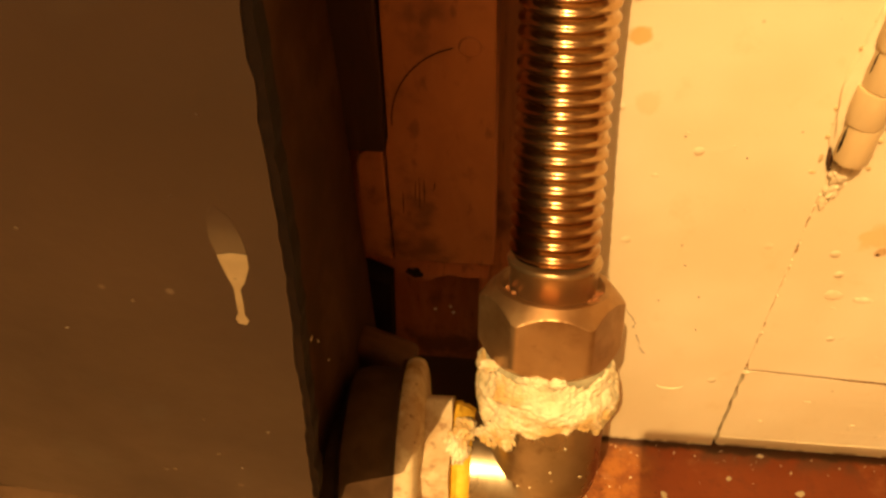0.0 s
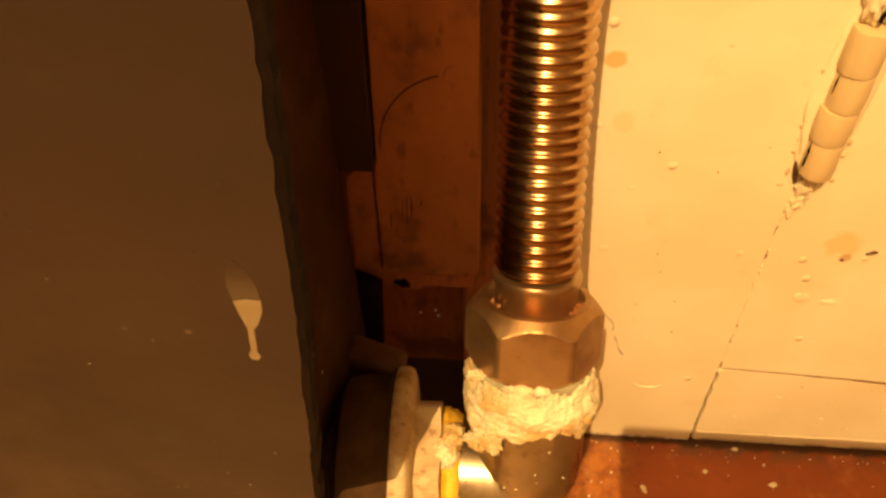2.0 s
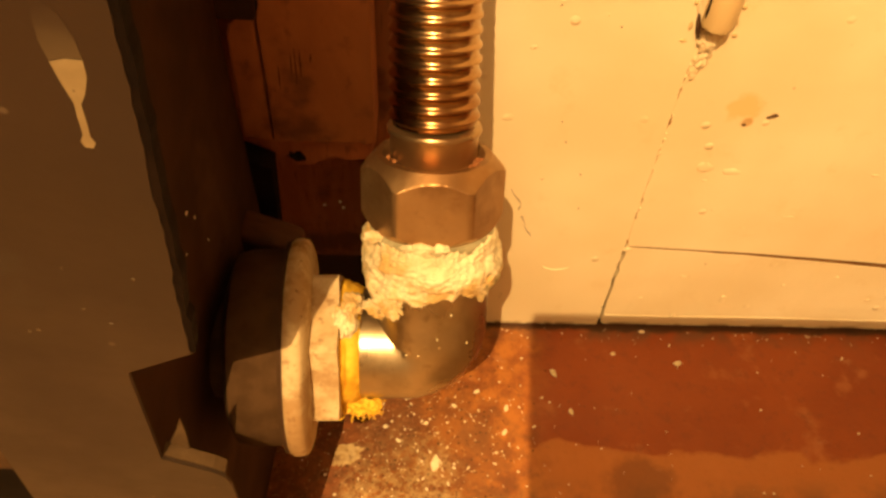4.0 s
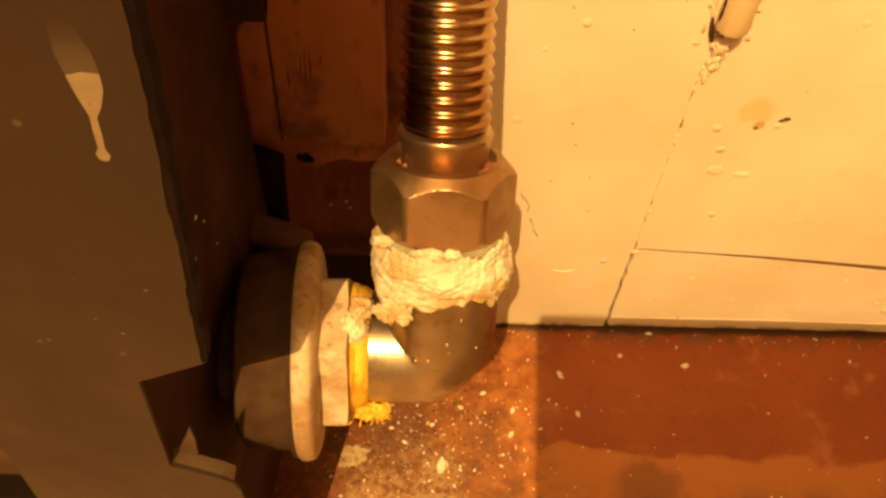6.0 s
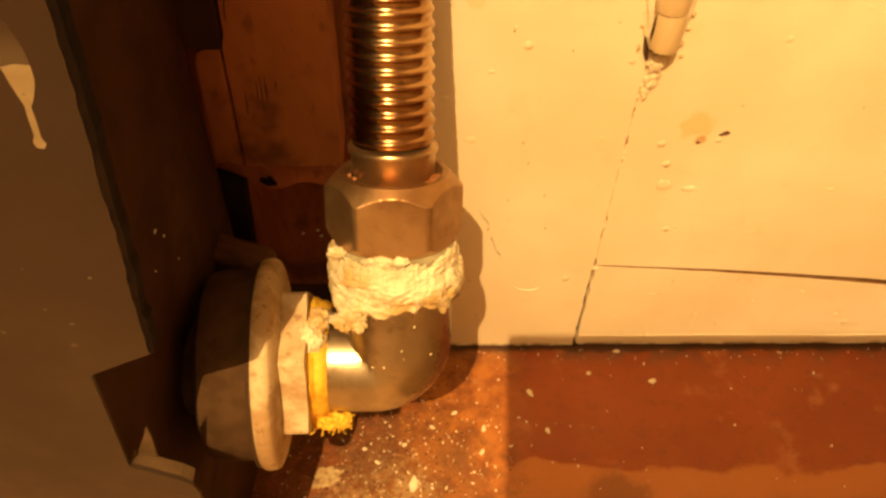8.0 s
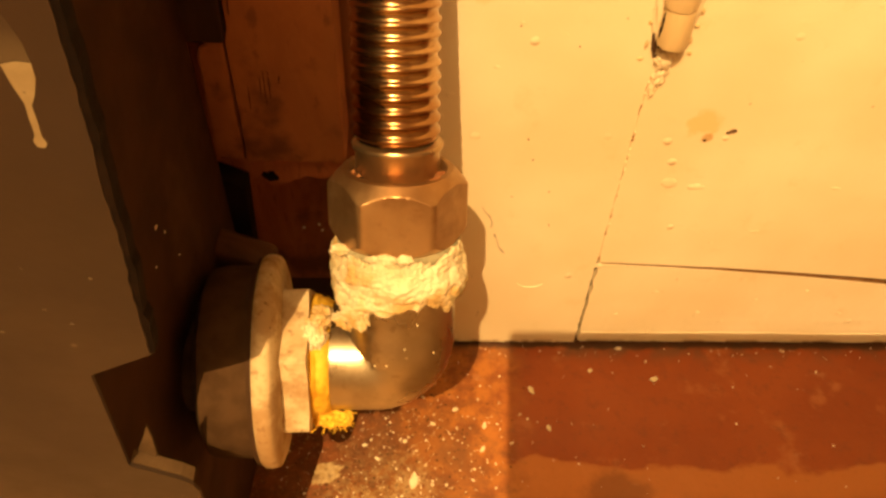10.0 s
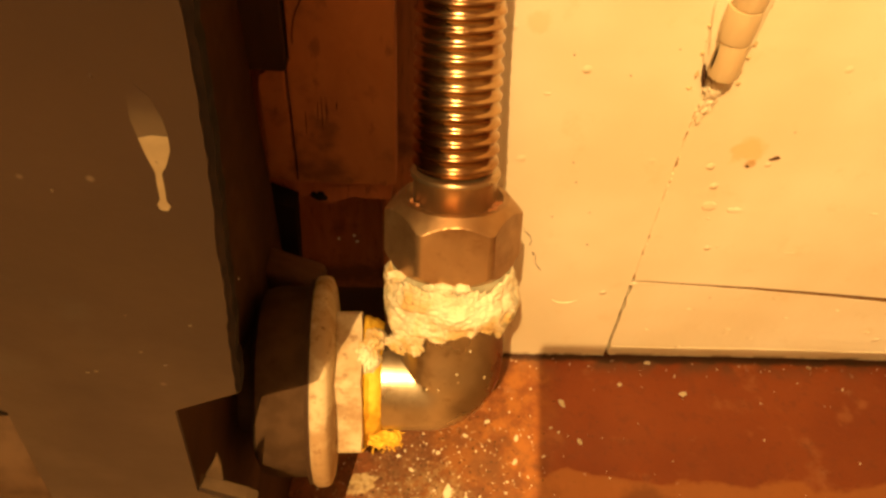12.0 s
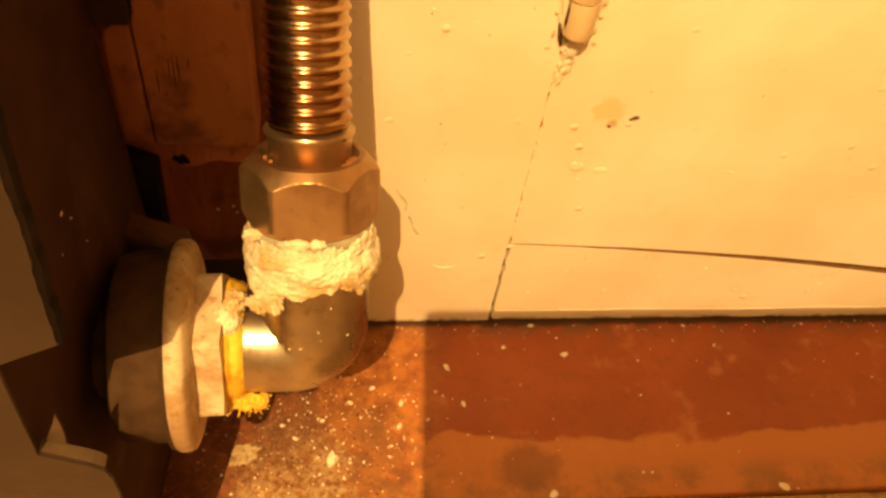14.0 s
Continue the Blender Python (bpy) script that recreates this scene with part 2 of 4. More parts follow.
def dusty_plastic():
    k = Nodes("dusty_cream_plastic", 0.6, 0.0, 0.35)
    c = k.mix(k.ramp(k.noise(60.0, 5.0), 0.35, 0.65), (0.62, 0.51, 0.33), (0.5, 0.38, 0.22))
    c = k.mix(k.ramp(k.noise(42.0, 6.0, 0.65, shift=(7, 2, 4)), 0.46, 0.62, 0.0, 0.75), c, (0.3, 0.17, 0.07))
    c = k.mix(k.ramp(k.noise(300.0, 5.0, 0.7, shift=(2, 2, 4)), 0.54, 0.68, 0.0, 0.6), c, (0.2, 0.1, 0.04))
    specks = k.math("MULTIPLY", k.ramp(k.cells(260.0), 0.08, 0.17, 1.0, 0.0), k.ramp(k.noise(50.0, 2.0, shift=(1, 6, 1)), 0.5, 0.58))
    c = k.mix(k.math("MULTIPLY", specks, 0.8), c, (0.12, 0.055, 0.022))
    k.bump(k.noise(210.0, 5.0, 0.65), 0.3, 0.0007)
    return k.done(c, k.ramp(k.noise(40.0, 4.0), 0.3, 0.7, 0.5, 0.75))


def thin_film():
    """Cream paint that thins out upwards to the grey below."""
    k = Nodes("thin_cream_film", 0.5, 0.0, 0.3)
    thick = k.ramp(k.math("ADD", k.axis("Z"), k.math("MULTIPLY", k.noise(300.0, 3.0), 0.003)), 0.3015, 0.3125, 0.75, 0.0)
    k.bump(k.noise(220.0, 3.0), 0.12, 0.0006)
    return k.done(k.mix(thick, (0.033, 0.019, 0.0126), (0.1, 0.072, 0.042)))


M_STILE = cream_paint("cream_paint_stile", (((-0.0738, 0, 0.248), 0.0042, (0.66, 0.44, 0.16), 0.85), ((-0.067, 0, 0.222), 0.006, (0.7, 0.54, 0.29), 0.45)))
M_DOOR = cream_paint("cream_paint_door", (((0.028, 0, 0.163), 0.009, (0.66, 0.47, 0.18), 0.6), ((0.031, 0, 0.156), 0.003, (0.45, 0.25, 0.08), 0.7), ((0.0412, 0, 0.1596), 0.002, (0.2, 0.1, 0.04), 0.8)))
M_RAIL = cream_paint("cream_paint_rail", (), (0.3, 1, 2.0), 0.28)
M_HINGE = cream_paint("dirty_hinge_paint", (), (0.8, 1, 1), 0.5, ((0.5, 0.37, 0.19), (0.62, 0.49, 0.29)))
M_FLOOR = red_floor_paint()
M_HOSE = dull_metal("stainless_hose", (0.56, 0.385, 0.22), (0.48, 0.32, 0.175), (0.34, 0.18, 0.08), 0.2, 45.0, relief=0.01, metal=1.0, vary=0.05)
M_COLLAR = dull_metal("plain_sleeve_metal", (0.58, 0.43, 0.26), (0.5, 0.36, 0.21), (0.42, 0.28, 0.15), 0.3, 55.0, relief=0.03, metal=0.93, vary=0.06)
M_NUT = dull_metal("dull_nut_metal", (0.54, 0.36, 0.19), (0.45, 0.285, 0.145), (0.3, 0.165, 0.075), 0.37, 55.0, 0.35, 0.05, 0.9)
M_ELBOW = dull_metal("worn_elbow_metal", (0.5, 0.42, 0.3), (0.38, 0.32, 0.225), (0.24, 0.185, 0.12), 0.3, 55.0, 0.9, 0.06, 0.97)
M_RUST = rough_stuff("rust", (0.26, 0.1, 0.035), (0.17, 0.06, 0.02), (0.45, 0.26, 0.13), 420.0, 0.85, 0.8, 0.0006)
M_PUTTY = putty_mix()
M_TAPE = rough_stuff("yellow_tape", (0.75, 0.43, 0.03), (0.85, 0.55, 0.06), (0.6, 0.3, 0.02), 260.0, 0.6, 0.7, 0.0006, 0.3)
M_PLASTIC = dusty_plastic()
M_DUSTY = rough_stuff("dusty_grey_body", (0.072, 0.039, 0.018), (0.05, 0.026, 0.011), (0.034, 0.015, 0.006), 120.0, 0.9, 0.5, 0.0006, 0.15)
M_PANEL = grey_panel_paint()
M_LIP = rough_stuff("bare_panel_edge", (0.009, 0.0045, 0.003), (0.014, 0.007, 0.0045), (0.006, 0.003, 0.002), 120.0, 0.9, 0.5, 0.0006, 0.02)
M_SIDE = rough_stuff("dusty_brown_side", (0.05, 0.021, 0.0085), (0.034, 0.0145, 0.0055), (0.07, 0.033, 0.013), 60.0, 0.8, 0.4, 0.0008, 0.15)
M_LIP_WORN = rough_stuff("worn_panel_edge", (0.009, 0.004, 0.0018), (0.005, 0.0022, 0.001), (0.013, 0.006, 0.003), 170.0, 0.85, 0.6, 0.0008, 0.1)
M_LIP_PALE = rough_stuff("pale_panel_edge", (0.1, 0.064, 0.034), (0.072, 0.044, 0.022), (0.05, 0.029, 0.014), 120.0, 0.6, 0.4, 0.0006)
M_WOOD = old_wood("old_brown_wood", (0.27, 0.092, 0.031), (0.34, 0.122, 0.042), (0.1, 0.032, 0.013), (1.6, 1.6, 0.7), 34.0)
M_DARKWOOD = old_wood("dark_recess_wood", (0.28, 0.088, 0.035), (0.36, 0.118, 0.048), (0.1, 0.034, 0.017), (4, 4, 0.7))
M_PLANK = old_wood("pale_floor_wood", (0.5, 0.32, 0.15), (0.42, 0.25, 0.1), (0.16, 0.07, 0.03), (5, 0.6, 4), 50.0, 0.5)
M_FLAKE = rough_stuff("paint_flakes", (0.8, 0.72, 0.55), (0.72, 0.62, 0.42), (0.6, 0.46, 0.26), 300.0, 0.6, 0.3, 0.0004)
M_SCRAP = rough_stuff("dirty_paint_scrap", (0.5, 0.38, 0.21), (0.38, 0.26, 0.12), (0.16, 0.08, 0.035), 260.0, 0.8, 0.6, 0.0006)
M_DRIP = rough_stuff("cream_drip", (0.26, 0.2, 0.115), (0.22, 0.165, 0.092), (0.16, 0.115, 0.06), 140.0, 0.5, 0.3, 0.0005)
M_FILM = thin_film()
# near black that paints the shade in gaps, slits, holes and hollow insides
M_BLACK = rough_stuff("black_gap_shade", (0.012, 0.009, 0.007), (0.018, 0.012, 0.009), (0.01, 0.007, 0.005), 60.0, 0.95, 0.2, 0.0005, 0.02)
M_OLDPAINT = rough_stuff("clogged_old_paint", (0.38, 0.22, 0.09), (0.28, 0.15, 0.06), (0.12, 0.06, 0.025), 160.0, 0.8, 0.5, 0.0006)
M_SEAL = rough_stuff("dark_rubber", (0.045, 0.024, 0.013), (0.06, 0.032, 0.017), (0.03, 0.016, 0.009), 120.0, 0.8, 0.3, 0.0004, 0.1)
# brown that paints the shade line between door and rail
M_GAPSHADE = rough_stuff("brown_gap_shade", (0.24, 0.13, 0.05), (0.18, 0.095, 0.036), (0.1, 0.05, 0.02), 180.0, 0.9, 0.5, 0.0006)
M_ROOM = rough_stuff("room_plaster", (0.7, 0.62, 0.48), (0.66, 0.57, 0.43), (0.6, 0.5, 0.38), 6.0, 0.9, 0.2, 0.002)
# dark brown for dirt and cracks, also for the shade in the hinge hollow
M_DIRT_SHADE = rough_stuff("brown_dirt_and_shade", (0.06, 0.03, 0.015), (0.1, 0.05, 0.025), (0.03, 0.015, 0.008), 300.0, 0.95, 0.4, 0.0004)
M_BLOCKER = old_wood("brown_blocker_wood", (0.2, 0.07, 0.024), (0.26, 0.092, 0.032), (0.06, 0.02, 0.009), (5, 5, 0.5))
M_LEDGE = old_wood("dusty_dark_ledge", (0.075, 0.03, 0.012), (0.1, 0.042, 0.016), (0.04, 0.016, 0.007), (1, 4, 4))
# recess wood with the deep shade between panel and board painted in
M_PILLAR = old_wood("shade_black_wood", (0.022, 0.008, 0.004), (0.03, 0.011, 0.005), (0.014, 0.006, 0.004), (4, 4, 0.7))
M_THREAD = rough_stuff("green_grey_sealant", (0.27, 0.26, 0.17), (0.36, 0.33, 0.22), (0.17, 0.14, 0.08), 220.0, 0.7, 0.6, 0.0006)


# ---- mesh helpers ----
def mesh_of(name, bm, material, smooth=None):
    me = bpy.data.meshes.new(name)
    bmesh.ops.recalc_face_normals(bm, faces=bm.faces)
    if smooth is not None:
        for f in bm.faces:
            f.smooth = True
        for e in bm.edges:
            e.smooth = len(e.link_faces) == 2 and e.calc_face_angle(0.0) < radians(smooth)
    bm.to_mesh(me)
    bm.free()
    me.materials.append(material)
    return me


def part(name, bm, material, parent=None, label="", smooth=None):
    ob = new(name, mesh_of(name, bm, material, smooth))
    if parent is not None:
        ob.parent = parent
    return tagged(ob, label)


def thing(name, m, label, category, group="", kind=""):
    ob = new(name)
    ob.empty_display_size = 0.01
    ob.matrix_world = m
    return tagged(ob, label, category, group, kind)


def box(x0, x1, y0, y1, z0, z1, bevel=0.0, segs=2):
    bm = bmesh.new()
    bmesh.ops.create_cube(bm, size=1)
    for v in bm.verts:
        v.co = ((x0 + x1) / 2 + v.co.x * (x1 - x0), (y0 + y1) / 2 + v.co.y * (y1 - y0), (z0 + z1) / 2 + v.co.z * (z1 - z0))
    if bevel:
        bmesh.ops.bevel(bm, geom=bm.edges[:], offset=bevel, segments=segs, profile=0.6, affect="EDGES")
    return bm


def lathe(profile, n=64, wobble=None, closed=False):
    """Turns (radius, height) pairs about z."""
    bm = bmesh.new()
    rings = []
    for i, (r, z) in enumerate(profile):
        ring = []
        for j in range(n):
            a = 2 * math.pi * j / n
            q = r + (wobble(a, z, i) if wobble else 0.0)
            ring.append(bm.verts.new((q * math.cos(a), q * math.sin(a), z)))
        rings.append(ring)
    for a, b in zip(rings, rings[1:] + rings[:1] if closed else rings[1:]):
        for j in range(n):
            bm.faces.new((a[j], a[(j + 1) % n], b[(j + 1) % n], b[j]))
    if not closed:
        bm.faces.new(rings[0][::-1])
        bm.faces.new(rings[-1])
    return bm


def turned(bm, m):
    bmesh.ops.transform(bm, matrix=m, verts=bm.verts)
    return bm


def sweep(points, radius, n=24, caps=True):
    """A round tube along points; radius: a number, or one per point."""
    bm = bmesh.new()
    pts = [Vector(p) for p in points]
    side = None
    rings = []
    for i, p in enumerate(pts):
        t = (pts[min(i + 1, len(pts) - 1)] - pts[max(i - 1, 0)]).normalized()
        if side is None:
            side = t.orthogonal().normalized()
        side = (side - t * side.dot(t)).normalized()
        up = t.cross(side)
        r = radius[i] if isinstance(radius, (list, tuple)) else radius
        rings.append([bm.verts.new(p + r * (math.cos(2 * math.pi * j / n) * side + math.sin(2 * math.pi * j / n) * up)) for j in range(n)])
    for a, b in zip(rings, rings[1:]):
        for j in range(n):
            bm.faces.new((a[j], a[(j + 1) % n], b[(j + 1) % n], b[j]))
    if caps:
        bm.faces.new(rings[0][::-1])
        bm.faces.new(rings[-1])
    return bm


def plate(outline, y0, y1, bevel=0.0):
    """A flat plate from an outline in x, z between two depths."""
    bm = bmesh.new()
    face = bm.faces.new([bm.verts.new((x, y0, z)) for x, z in outline])
    out = bmesh.ops.extrude_face_region(bm, geom=[face])
    for v in out["geom"]:
        if isinstance(v, bmesh.types.BMVert):
            v.co.y = y1
    bmesh.ops.recalc_face_normals(bm, faces=bm.faces)
    if bevel:
        bmesh.ops.bevel(bm, geom=bm.edges[:], offset=bevel, segments=2, profile=0.6, affect="EDGES")
    return bm


def joined(*parts):
    """Several bmeshes as one."""
    out = bmesh.new()
    for b in parts:
        me = bpy.data.meshes.new("tmp")
        b.to_mesh(me)
        b.free()
        out.from_mesh(me)
        bpy.data.meshes.remove(me)
    return out


def blob(size, seed, rough=0.35, scale=1.0, cuts=4):
    """A lumpy crumb."""
    bm = bmesh.new()
    bmesh.ops.create_icosphere(bm, subdivisions=cuts, radius=1.0)
    for v in bm.verts:
        p = v.co * scale + Vector((seed * 3.1, seed * 1.7, seed * 2.3))
        v.co *= 1 + rough * noise.noise(p * 1.6) + rough * 0.6 * noise.noise(p * 4.5) + rough * 0.3 * noise.noise(p * 11)
        v.co = Vector((v.co.x * size[0], v.co.y * size[1], v.co.z * size[2]))
    return bm


# ---- structure: floor, cupboard front, recess, room ----
floor = tagged(part("floor", box(-1.6, 1.6, -2.2, -0.1085, -0.05, -0.004, 0.001), M_PLANK), "pale wooden floor with dark grain lines", "floor", kind="structure")
floor_board = tagged(part("floor_board", box(-1.6, 1.6, -0.108, 0.0695, -0.04, 0.0, 0.0012), M_FLOOR), "red-brown painted board, worn to orange and dirty, with recess shade in its colour", "floor board", kind="structure")


def ragged_line(x0, x1, y, n, size, seed):
    return [(x0 + (x1 - x0) * i / n, y + size * noise.noise((i * 0.37 + seed, seed * 2.0, 0.5))) for i in range(n + 1)]


# stile with a softly broken edge along the hinge gap
edge = [(-0.0003 - (0.0005 if z < 0.073 else 0.0) + 0.0006 * noise.noise((z * 120, 2.0, 0)), z) for z in [0.0015 + i * 0.006 for i in range(100)]]
stile = plate([(-0.088, 0.0015), (-0.012, 0.0012), (-0.005, 0.0016)] + edge + [(-0.088, 0.6)], 0.0, 0.045)
part("wall_stile", stile, M_STILE)
tagged(bpy.data.objects["wall_stile"], "cream-painted wooden stile of an old cupboard front, chipped", "wall", kind="structure")
rail_top = [(0.0010 + x, 0.0708 - 0.058 * x - 0.26 * x * x + 0.0004 * noise.noise((x * 90, 4, 0))) for x in [i * 0.01 for i in range(0, 31)]]
rail = plate([(0.0012, 0.003), (0.003, 0.0015)] + [(x, 0.0016 + 0.0009 * noise.noise((x * 60, 7, 0))) for x in [0.01 * i for i in range(1, 40)]] + [(0.75, 0.0015), (0.75, 0.03)] + rail_top[::-1] + [(0.0011 + 0.0009 * noise.noise((z * 150, 3, 3)) + 0.0005 * noise.noise((z * 500, 3, 3)), z) for z in [0.066 - 0.002 * i for i in range(32)]], 0.0006, 0.03)
rail_ob_ = part("wall_rail", rail, M_RAIL)
# strip coloured as the shadow line under the door edge
part("gap_shade", plate([(x + 0.0008, z - 0.001) for x, z in rail_top] + [(x + 0.0008, z + 0.003 + 0.02 * x) for x, z in rail_top[::-1]], 0.0009, 0.004), M_GAPSHADE, rail_ob_, "brown strip painted as the shade line in the gap above the rail")
tagged(bpy.data.objects["wall_rail"], "cream-painted bottom rail below the cupboard door", "wall", kind="structure")
bead = part("trim", sweep([(0.002 + 0.02 * i, 0.0009 + 0.0004 * noise.noise((i * 0.6, 3, 1)), 0.0105 + 0.0016 * noise.noise((i * 0.35, 1, 1))) for i in range(30)], [0.0008 + 0.0006 * noise.noise((i * 0.8, 9, 2)) for i in range(30)], 10), M_RAIL, smooth=60)
tagged(bead, "thick ridge of cream paint along the rail", "trim", kind="structure")

door_low = [(0.0012 + x, 0.072 - 0.016 * x - 0.26 * x * x + 0.0004 * noise.noise((x * 70, 5, 0))) for x in [i * 0.01 for i in range(0, 31)]]
door_side = [(0.0001 + 0.0005 * noise.noise((z * 130, 6.0, 0)), z) for z in [0.6 - i * 0.006 for i in range(87)]]
cupboard_door = thing("cupboard_door", pose(0, 0, 0, 0, 0, -1.1), "cream-painted cupboard door with dirty smears, closed", "door")
part("door_leaf", plate(door_low + [(0.75, 0.04), (0.75, 0.6)] + door_side, 0.0005, 0.022), M_DOOR, cupboard_door)
# black filling that stands for the shade inside the door gap
part("gap_shade", box(-0.0014, 0.0014, 0.005, 0.02, 0.0015, 0.073), M_BLACK, cupboard_door, "black strip for the shade in the gap beside the door")
part("gap_paint", box(-0.0014, 0.0014, 0.0012, 0.02, 0.0731, 0.6), M_OLDPAINT, cupboard_door, "gap beside the door clogged with brown paint")
gap = box(0.003, 0.31, 0.0225, 0.0245, 0.04, 0.08)
# black backing, the shade deep in the gap below the door
part("gap_shade", gap, M_BLACK, cupboard_door)

# black strip as the shade in the gap along the floor
part("floor_gap", box(-0.09, 0.7, 0.004, 0.03, 0.0002, 0.0018), M_BLACK)
tagged(bpy.data.objects["floor_gap"], "black strip for the shade in the gap below the cream boards", "trim", kind="structure")

# recess beside the stile
part("wall_recess", box(-0.7, -0.088, 0.046, 0.07, -0.002, 0.7), M_DARKWOOD)
tagged(bpy.data.objects["wall_recess"], "dark brown wooden back of the recess", "wall", kind="structure")
part("wall_recess_side", box(-0.72, -0.7, -0.15, 0.07, -0.002, 0.7), M_DARKWOOD)
tagged(bpy.data.objects["wall_recess_side"], "dark brown wooden side of the recess", "wall", kind="structure")
# unseen top board, added to keep light from above out of the recess
part("worktop", box(-0.75, -0.16, -0.13, 0.07, 0.47, 0.5, 0.003), M_DARKWOOD)
tagged(bpy.data.objects["worktop"], "unseen dark board added over the recess to block light from above", "worktop", kind="structure")

# added block: stops lamp light from reaching the recess back behind the hose
part("wall_recess_blocker", box(-0.126, -0.0885, 0.006, 0.0455, 0.0005, 0.7, 0.002), M_BLOCKER)
tagged(bpy.data.objects["wall_recess_blocker"], "dark wooden block added beside the cream stile to keep light off the recess back", "wall", kind="structure")

# block coloured near black for the shade behind the panel edge
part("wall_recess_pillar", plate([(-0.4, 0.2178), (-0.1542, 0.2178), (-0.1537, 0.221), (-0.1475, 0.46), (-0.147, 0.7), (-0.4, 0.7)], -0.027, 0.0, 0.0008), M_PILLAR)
tagged(bpy.data.objects["wall_recess_pillar"], "wooden block hanging in the recess, its shade put into the near-black colour", "wall", kind="structure")

# the room round the place
for nm, dims in (("wall_north", (-1.7, 1.7, 0.07, 0.12, 0.6, 2.5)), ("wall_north_low", (0.751, 1.6, 0.0, 0.07, 0.001, 0.6)), ("wall_north_side", (-1.6, -0.721, -0.12, 0.0695, 0.001, 0.6)), ("wall_south", (-1.7, 1.7, -2.3, -2.2, 0, 2.5)), ("wall_west", (-1.7, -1.6, -2.2, 0.12, 0, 2.5)), ("wall_east", (1.6, 1.7, -2.2, 0.12, 0, 2.5)), ("ceiling", (-1.7, 1.7, -2.3, 0.12, 2.5, 2.6))):
    tagged(part(nm, box(*dims), M_ROOM), "plain warm plaster of the room", "ceiling" if nm == "ceiling" else "wall", kind="structure")

# unseen board, added only to cast the shade on floor and rail
shade_board = part("shade_caster", turned(plate([(-0.116, -0.2955), (-0.1183, -0.2962), (-0.1188, -0.2985), (-0.142, -0.6), (1.65, -0.6), (1.65, -0.2955)], -0.478, -0.47), Matrix(((1, 0, 0, 0), (0, 0, 1, 0), (0, -1, 0, 0), (0, 0, 0, 1)))), M_DARKWOOD)
tagged(shade_board, "unseen thin board added above to cast a shade on the floor", "board")


# ---- hinge ----
def hinge():
    h = thing("door_hinge", pose(0.0, -0.0035, 0), "painted-over barrel hinge on the cupboard door gap", "hinge")
    joints = (0.2045, 0.2205, 0.2343, 0.2487, 0.2648)
    for i, (a, b) in enumerate(zip(joints, joints[1:])):
        r = 0.0059 + 0.0003 * (i % 2)
        x = 0.0026 if i % 2 else 0.0031
        prof = [(r * 0.8, a + 0.0001), (r * 0.975, a + 0.00025), (r, a + 0.0009), (r * 1.01, a * 0.6 + b * 0.4), (r, b - 0.0008), (r * 0.975, b - 0.0002), (r * 0.8, b - 0.0001)]
        knuckle = lathe(prof, 40, lambda t, z, k: 0.00045 * noise.noise((math.cos(t) * 2.5, math.sin(t) * 2.5, z * 240)) + 0.0002 * noise.noise((math.cos(t) * 7, math.sin(t) * 7, z * 700)))
        kn = part("knuckle", turned(knuckle, pose(x, 0, 0)), M_HINGE, h, smooth=50)
        if i % 2 == 0:
            slit = sweep([(x - r * 0.93 + 0.0002 * noise.noise((z * 900, 3, i)), -0.0014, z) for z in [a + 0.003 + (b - a - 0.0035) * k / 8 for k in range(9)]], [0.0001, 0.0004, 0.0006, 0.0007, 0.0006, 0.0007, 0.0006, 0.0004, 0.0002], 8)
            part("slit", slit, M_BLACK, kn, "dark slit beside the knuckle")
    part("paint_fillet", turned(blob((0.0098, 0.0022, 0.04), 19, 0.1, 1.5, 5), pose(0.003, 0.0032, 0.236)), M_RAIL, h, "thick old paint along the barrel", 70)
    part("paint_lump", joined(turned(blob((0.0032, 0.0022, 0.0052), 3, 0.4, 1.2), pose(0.0032, 0.0022, 0.1965)), turned(blob((0.0024, 0.0016, 0.0055), 5, 0.5, 1.2), pose(0.0036, 0.0032, 0.1885, 0, 10, 0)), turned(blob((0.0014, 0.001, 0.003), 9, 0.5, 1.2), pose(0.0022, 0.0035, 0.181))), M_RAIL, h, "lump of old paint below the hinge", 60)
    rr = random.Random(8)
    for side_ in (-1, 1):
        for i in range(9):
            z = 0.196 + 0.0072 * i + rr.uniform(-0.002, 0.002)
            part("paint_crumb", turned(blob((rr.uniform(0.0006, 0.0013), 0.0005, rr.uniform(0.0006, 0.0018)), i + 70 * side_, 0.5, 1.2, 2), pose(0.003 + side_ * rr.uniform(0.0072, 0.0095), 0.0035, z)), M_HINGE, h, smooth=60)
    # the hollow's shade is drawn as dark lumps
    part("socket", joined(turned(blob((0.0043, 0.0028, 0.0017), 13, 0.25, 1.0), pose(0.0024, 0.0012, 0.2032)), turned(blob((0.0008, 0.001, 0.0052), 15, 0.3, 1.0), pose(-0.0022, 0.0026, 0.2015, 0, -14, 0))), M_DIRT_SHADE, h, "dark lump standing for the shaded hollow under the last knuckle", 60)
    part("barrel_end", joined(*[turned(blob((0.0036, 0.004, 0.0085), 30 + k, 0.35, 1.1), pose(0.0003 + 0.0052 * k, 0.0004, 0.275 + 0.002 * k)) for k in range(2)]), M_RAIL, h, "lumpy painted end of the barrel", 60)
    part("slot", turned(blob((0.0007, 0.0012, 0.007), 41, 0.3, 1.0), pose(0.0029, -0.0028, 0.274, 0, 10, 0)), M_BLACK, h, "dark slot in the barrel end", 60)


hinge()


